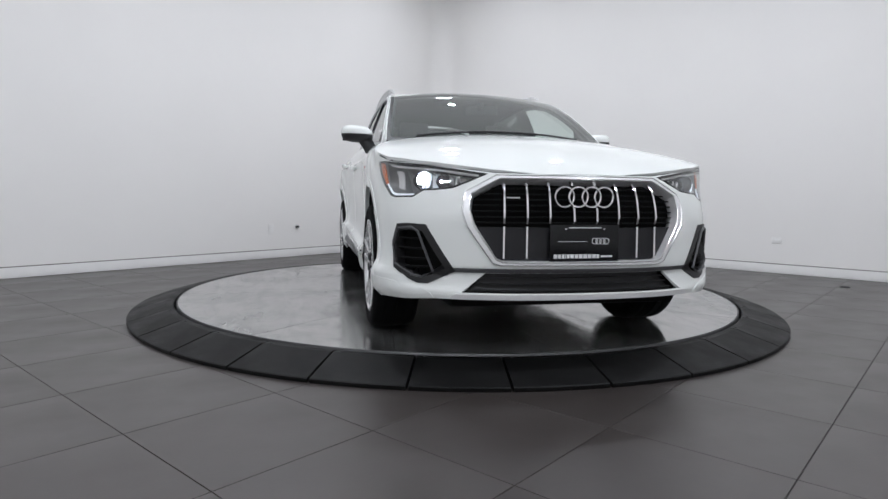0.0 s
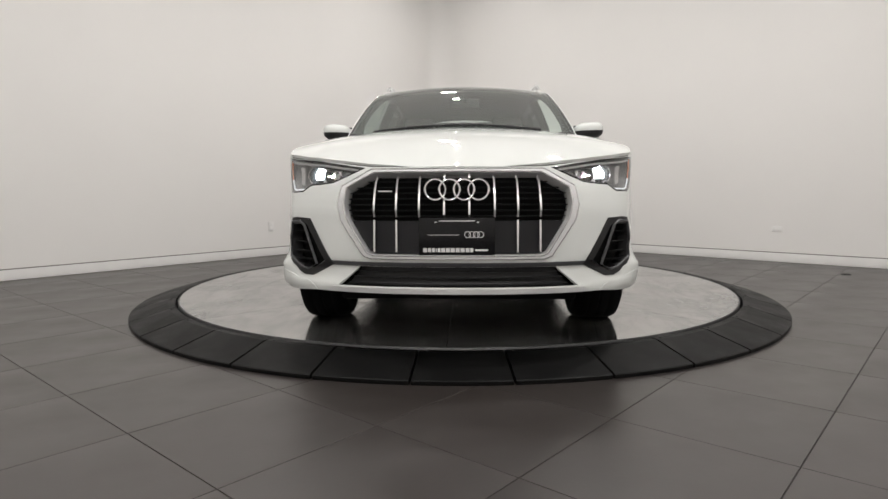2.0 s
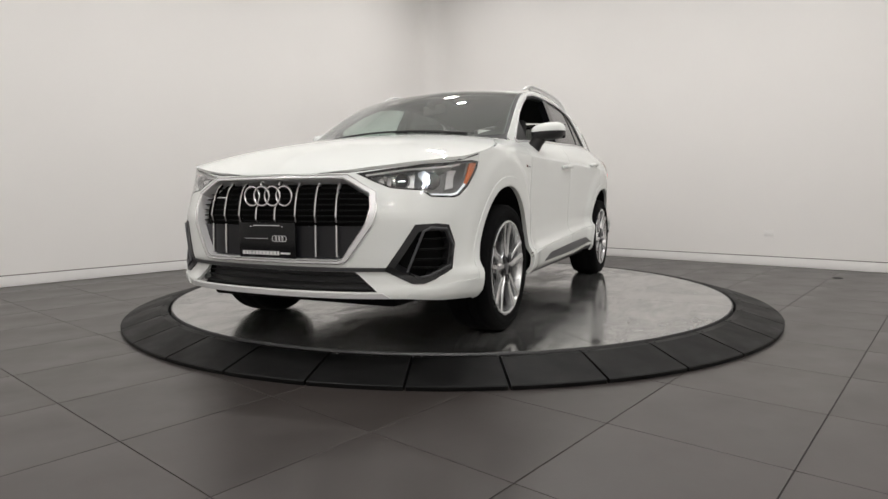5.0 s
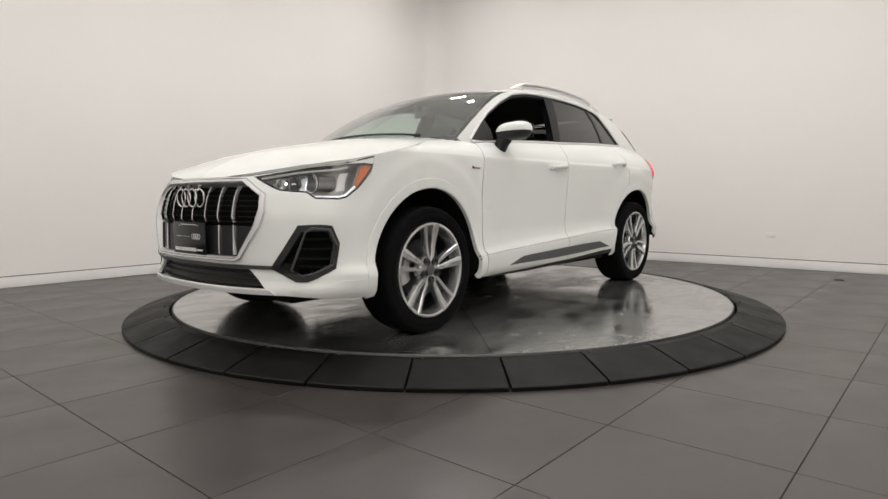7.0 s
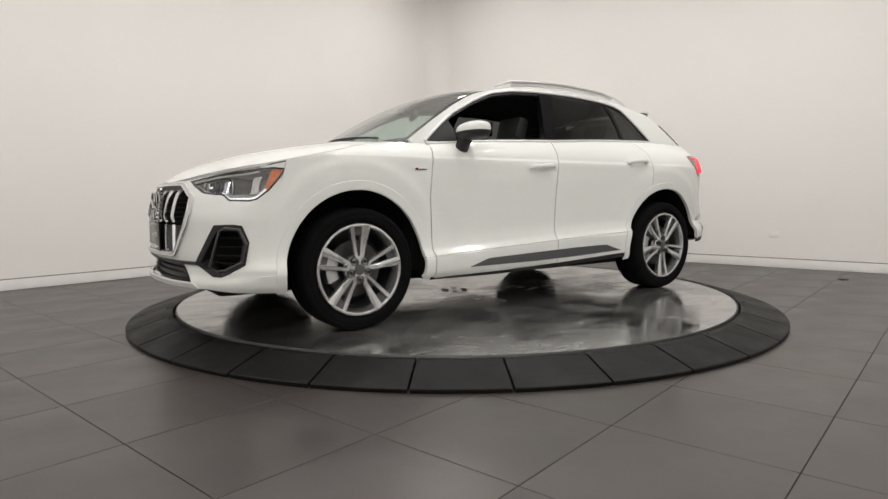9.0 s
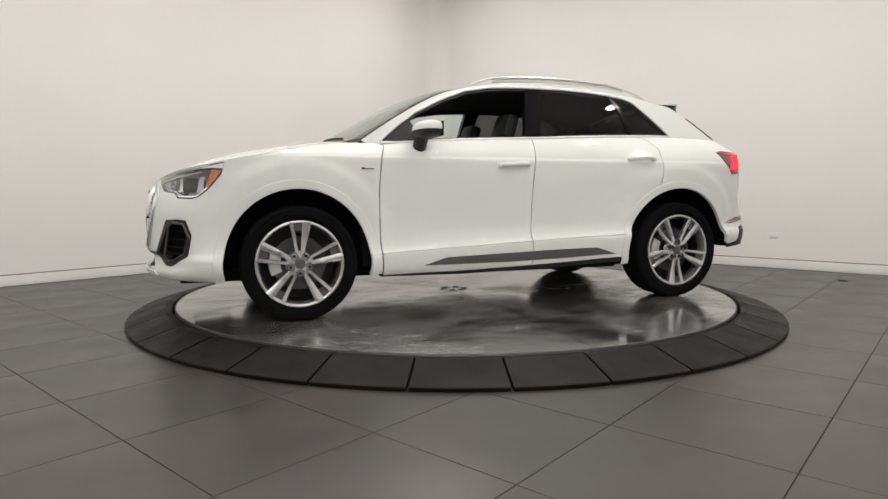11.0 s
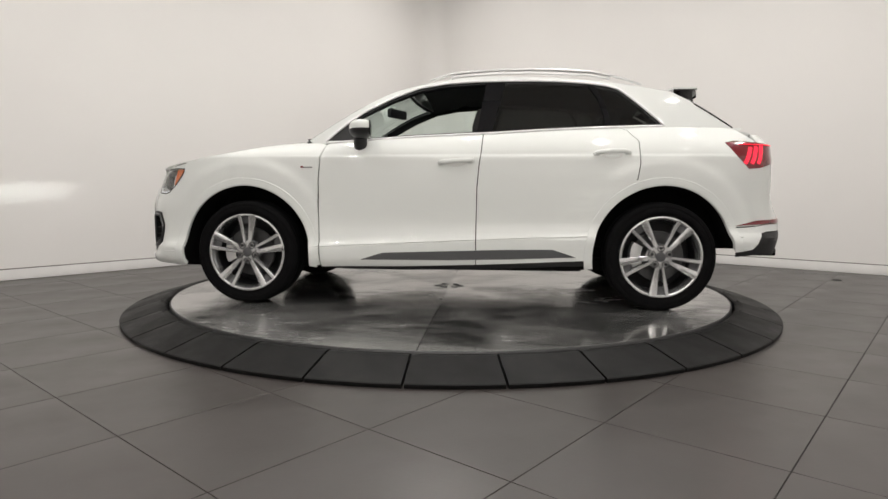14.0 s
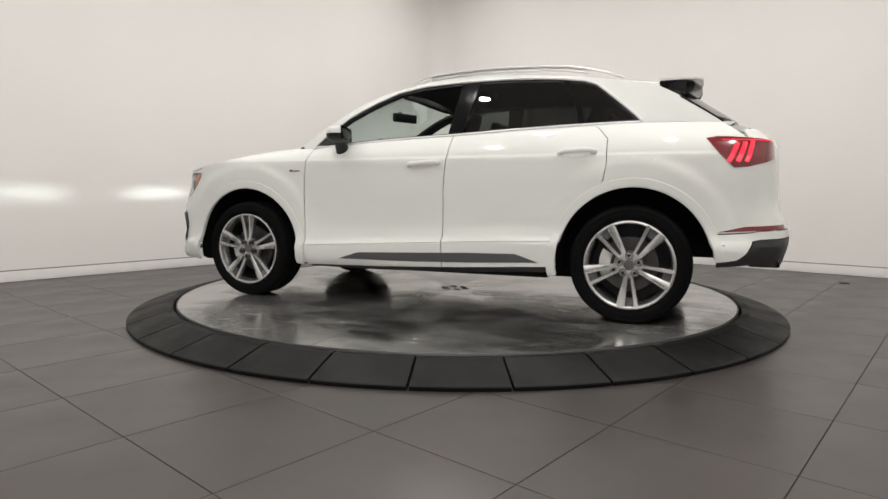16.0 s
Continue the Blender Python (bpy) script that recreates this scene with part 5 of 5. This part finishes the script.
def wheel(phase):
    """Hub face at y = 0, outboard is +y; the tyre reaches 0.01 out."""
    w = empty("wheel", car)
    R = 0.343
    prof = [(0.243, -0.215), (0.262, -0.232), (0.300, -0.236), (0.325, -0.228), (0.338, -0.210), (R - 0.001, -0.19), (R, -0.17), (R - 0.004, -0.163), (R - 0.004, -0.157), (R, -0.15), (R, -0.115), (R - 0.005, -0.112), (R - 0.005, -0.105), (R, -0.102), (R, -0.070),
            (R - 0.004, -0.063), (R - 0.004, -0.057), (R, -0.05), (R - 0.001, -0.03), (0.339, -0.012), (0.330, 0.003), (0.318, 0.008), (0.312, 0.0085), (0.309, 0.0065), (0.300, 0.010), (0.283, 0.010), (0.272, 0.006), (0.262, -0.001), (0.255, -0.012), (0.244, -0.022)]
    part("tyre", lathe(bmesh.new(), prof, 72), TYRE, w, "black road tyre")
    rim = part("rim", lathe(bmesh.new(), [(0.236, -0.20), (0.228, -0.12), (0.226, -0.055), (0.232, -0.020), (0.2365, -0.004), (0.240, 0.005), (0.246, 0.008), (0.2555, 0.006), (0.2575, -0.001), (0.2555, -0.010), (0.25, -0.03)], 72), ALLOY, w, "silver five twin-spoke alloy rim")
    part("barrel", lathe(bmesh.new(), [(0.2265, -0.052), (0.2255, -0.12), (0.225, -0.2), (0.10, -0.205), (0.0, -0.205)], 48), BARREL, w)
    for k in range(5):
        a = radians(phase + 72 * k)
        for sk in (1, -1):
            bm = bmesh.new()
            spoke(bm, a, sk)
            part("spoke", bm, ALLOY, rim)
        bm = bmesh.new()
        vs = [(0.19, -0.022), (0.240, -0.036), (0.245, 0.0), (0.240, 0.036), (0.19, 0.022)]
        ca, sa = math.cos(a), math.sin(a)
        bm.faces.new([bm.verts.new((r * ca - t * sa, -0.026, r * sa + t * ca)) for r, t in vs])
        part("spoke_web", bm, ALLOYDARK, rim)
        b = radians(phase + 36 + 72 * k)
        lug = part("wheel_bolt", lathe(bmesh.new(), [(0.0, -0.006), (0.009, -0.006), (0.0105, -0.010), (0.0105, -0.02), (0.017, -0.021), (0.0185, -0.006), (0.022, -0.005), (0.0235, -0.02), (0.0235, -0.03)], 14), BARREL, rim)
        lug.location = (0.056 * math.cos(b), 0.010, 0.056 * math.sin(b))
    part("hub", lathe(bmesh.new(), [(0.0, -0.004), (0.034, -0.004), (0.045, -0.003), (0.076, -0.006), (0.085, -0.018), (0.085, -0.05), (0.0, -0.05)], 40), ALLOY, rim)
    part("centre_cap", lathe(bmesh.new(), [(0.0, 0.002), (0.024, 0.001), (0.030, -0.001), (0.031, -0.006)], 28), DARKGREY, rim, "grey centre cap")
    part("brake_disc", lathe(bmesh.new(), [(0.07, -0.085), (0.09, -0.078), (0.158, -0.078), (0.16, -0.082), (0.16, -0.098), (0.07, -0.1)], 40), STEEL, w)
    bm = bmesh.new()
    lathe(bm, [(0.11, -0.13), (0.11, -0.062), (0.14, -0.055), (0.175, -0.062), (0.178, -0.13)], 8, "y", radians(-25), radians(30))
    part("brake_caliper", bm, SATIN, w)
    return w


HUB_Z = 0.342
for cx, ph in ((1.335, 90), (-1.34, -90)):
    for s in (1, -1):
        w = wheel(ph)
        w.matrix_local = pose(cx, 0.866 * s, HUB_Z, 0, 0, 0 if s > 0 else 180)


# ---- small things of the room ----
def wall_plate(name, m, w, h, label, dark=False):
    ob = empty(name)
    ob.matrix_world = m
    tagged(ob, label, "wall outlet")
    part("cover", box(bmesh.new(), -w / 2, w / 2, -0.007, -0.001, -h / 2, h / 2, 0.002), BASE, ob)
    for k in (-1, 1):
        part("socket", box(bmesh.new(), -w * 0.2 + (k * w * 0.25 if w > h else 0), w * 0.2 + (k * w * 0.25 if w > h else 0), -0.0085, -0.0068, -h * 0.16 + (0 if w > h else k * h * 0.22), h * 0.16 + (0 if w > h else k * h * 0.22), 0.001), DARKGREY if dark else BASE, ob)
    return ob


wall_plate("wall_outlet", ROOM @ pose(0.68, B1, 0.372), 0.078, 0.118, "white wall outlet cover low on the wall")
wall_plate("wall_outlet", ROOM @ pose(A1, -1.44, 0.372, 0, 0, -90), 0.104, 0.062, "white sideways wall outlet cover low on the wall")
cab = empty("cable_socket")
cab.matrix_world = ROOM @ pose(1.07, B1, 0.392)
tagged(cab, "small dark cable socket on the white wall", "socket")
part("cover", box(bmesh.new(), -0.03, 0.03, -0.008, -0.001, -0.022, 0.022, 0.003), BASE, cab)
part("plug", box(bmesh.new(), -0.026, 0.016, -0.035, -0.0075, -0.014, 0.016, 0.004), BLACK, cab)
drain = empty("floor_socket")
drain.location = (3.73, 1.02, 0.0)
tagged(drain, "small round dark floor socket cover", "floor socket")
part("cover", lathe(bmesh.new(), [(0.0, 0.012), (0.03, 0.011), (0.042, 0.006), (0.045, 0.0)], 20, "z"), BLACK, drain)
# unseen fittings over every lamp, the four added fill lamps too
for x, y in LAMP_SPOTS + [CORNER_FILL]:
    dl = empty("ceiling_downlight")
    dl.location = (x, y, CEILING)
    tagged(dl, "unseen round white ceiling lamp, lit", "ceiling light", "downlights in the ceiling")
    part("trim_ring", lathe(bmesh.new(), [(0.125, -0.052), (0.15, -0.052), (0.165, -0.02), (0.165, 0.1)], 28, "z"), LAMPFACE, dl)


# ---- floor tiles ----
floor = room_box("floor", A0 - T, A1 + T, B0 - T, B1 + T, -0.2, -0.004, GROUT)
tagged(floor, "large dark grey square floor tiles with thin joints", "floor", kind="structure")
P = 0.595
A_LINE, B_LINE = -1.12, -0.965


def tile_bm(w, h):
    bm = bmesh.new()
    g, c = 0.0011, 0.0012
    top_v = [bm.verts.new((x, y, 0.0)) for x, y in ((g + c, g + c), (w - g - c, g + c), (w - g - c, h - g - c), (g + c, h - g - c))]
    low_v = [bm.verts.new((x, y, -0.003)) for x, y in ((g, g), (w - g, g), (w - g, h - g), (g, h - g))]
    bm.faces.new(top_v)
    for k in range(4):
        bm.faces.new((low_v[k], low_v[(k + 1) % 4], top_v[(k + 1) % 4], top_v[k]))
    return bm


whole_tile = None
for i in range(-10, 9):
    for j in range(-8, 8):
        a0, b0 = A_LINE + i * P, B_LINE + j * P
        lo_a, hi_a, lo_b, hi_b = max(a0, A0), min(a0 + P, A1 - 0.002), max(b0, B0), min(b0 + P, B1 - 0.002)
        if hi_a - lo_a < 0.02 or hi_b - lo_b < 0.02:
            continue
        if hi_a - lo_a > P - 0.001 and hi_b - lo_b > P - 0.001:
            if whole_tile is None:
                whole_tile = finish(tile_bm(P, P), "tile", TILE, floor, smooth=False)
                ob = whole_tile
            else:
                ob = new("tile", whole_tile.data)
                ob.parent = floor
        else:
            ob = finish(tile_bm(hi_a - lo_a, hi_b - lo_b), "tile", TILE, floor, smooth=False)
        ob.matrix_local = ROOM @ pose(lo_a, lo_b, 0)


# ---- what moves ----
def motions():
    at = pose(-0.0557, 0.053, DISC_TOP)
    walk(turntable, [(t, pose(0, 0, 0, 0, 0, a)) for t, a in TURN])
    walk(car, [(t, pose(0, 0, 0, 0, 0, a) @ at) for t, a in TURN])


motions()
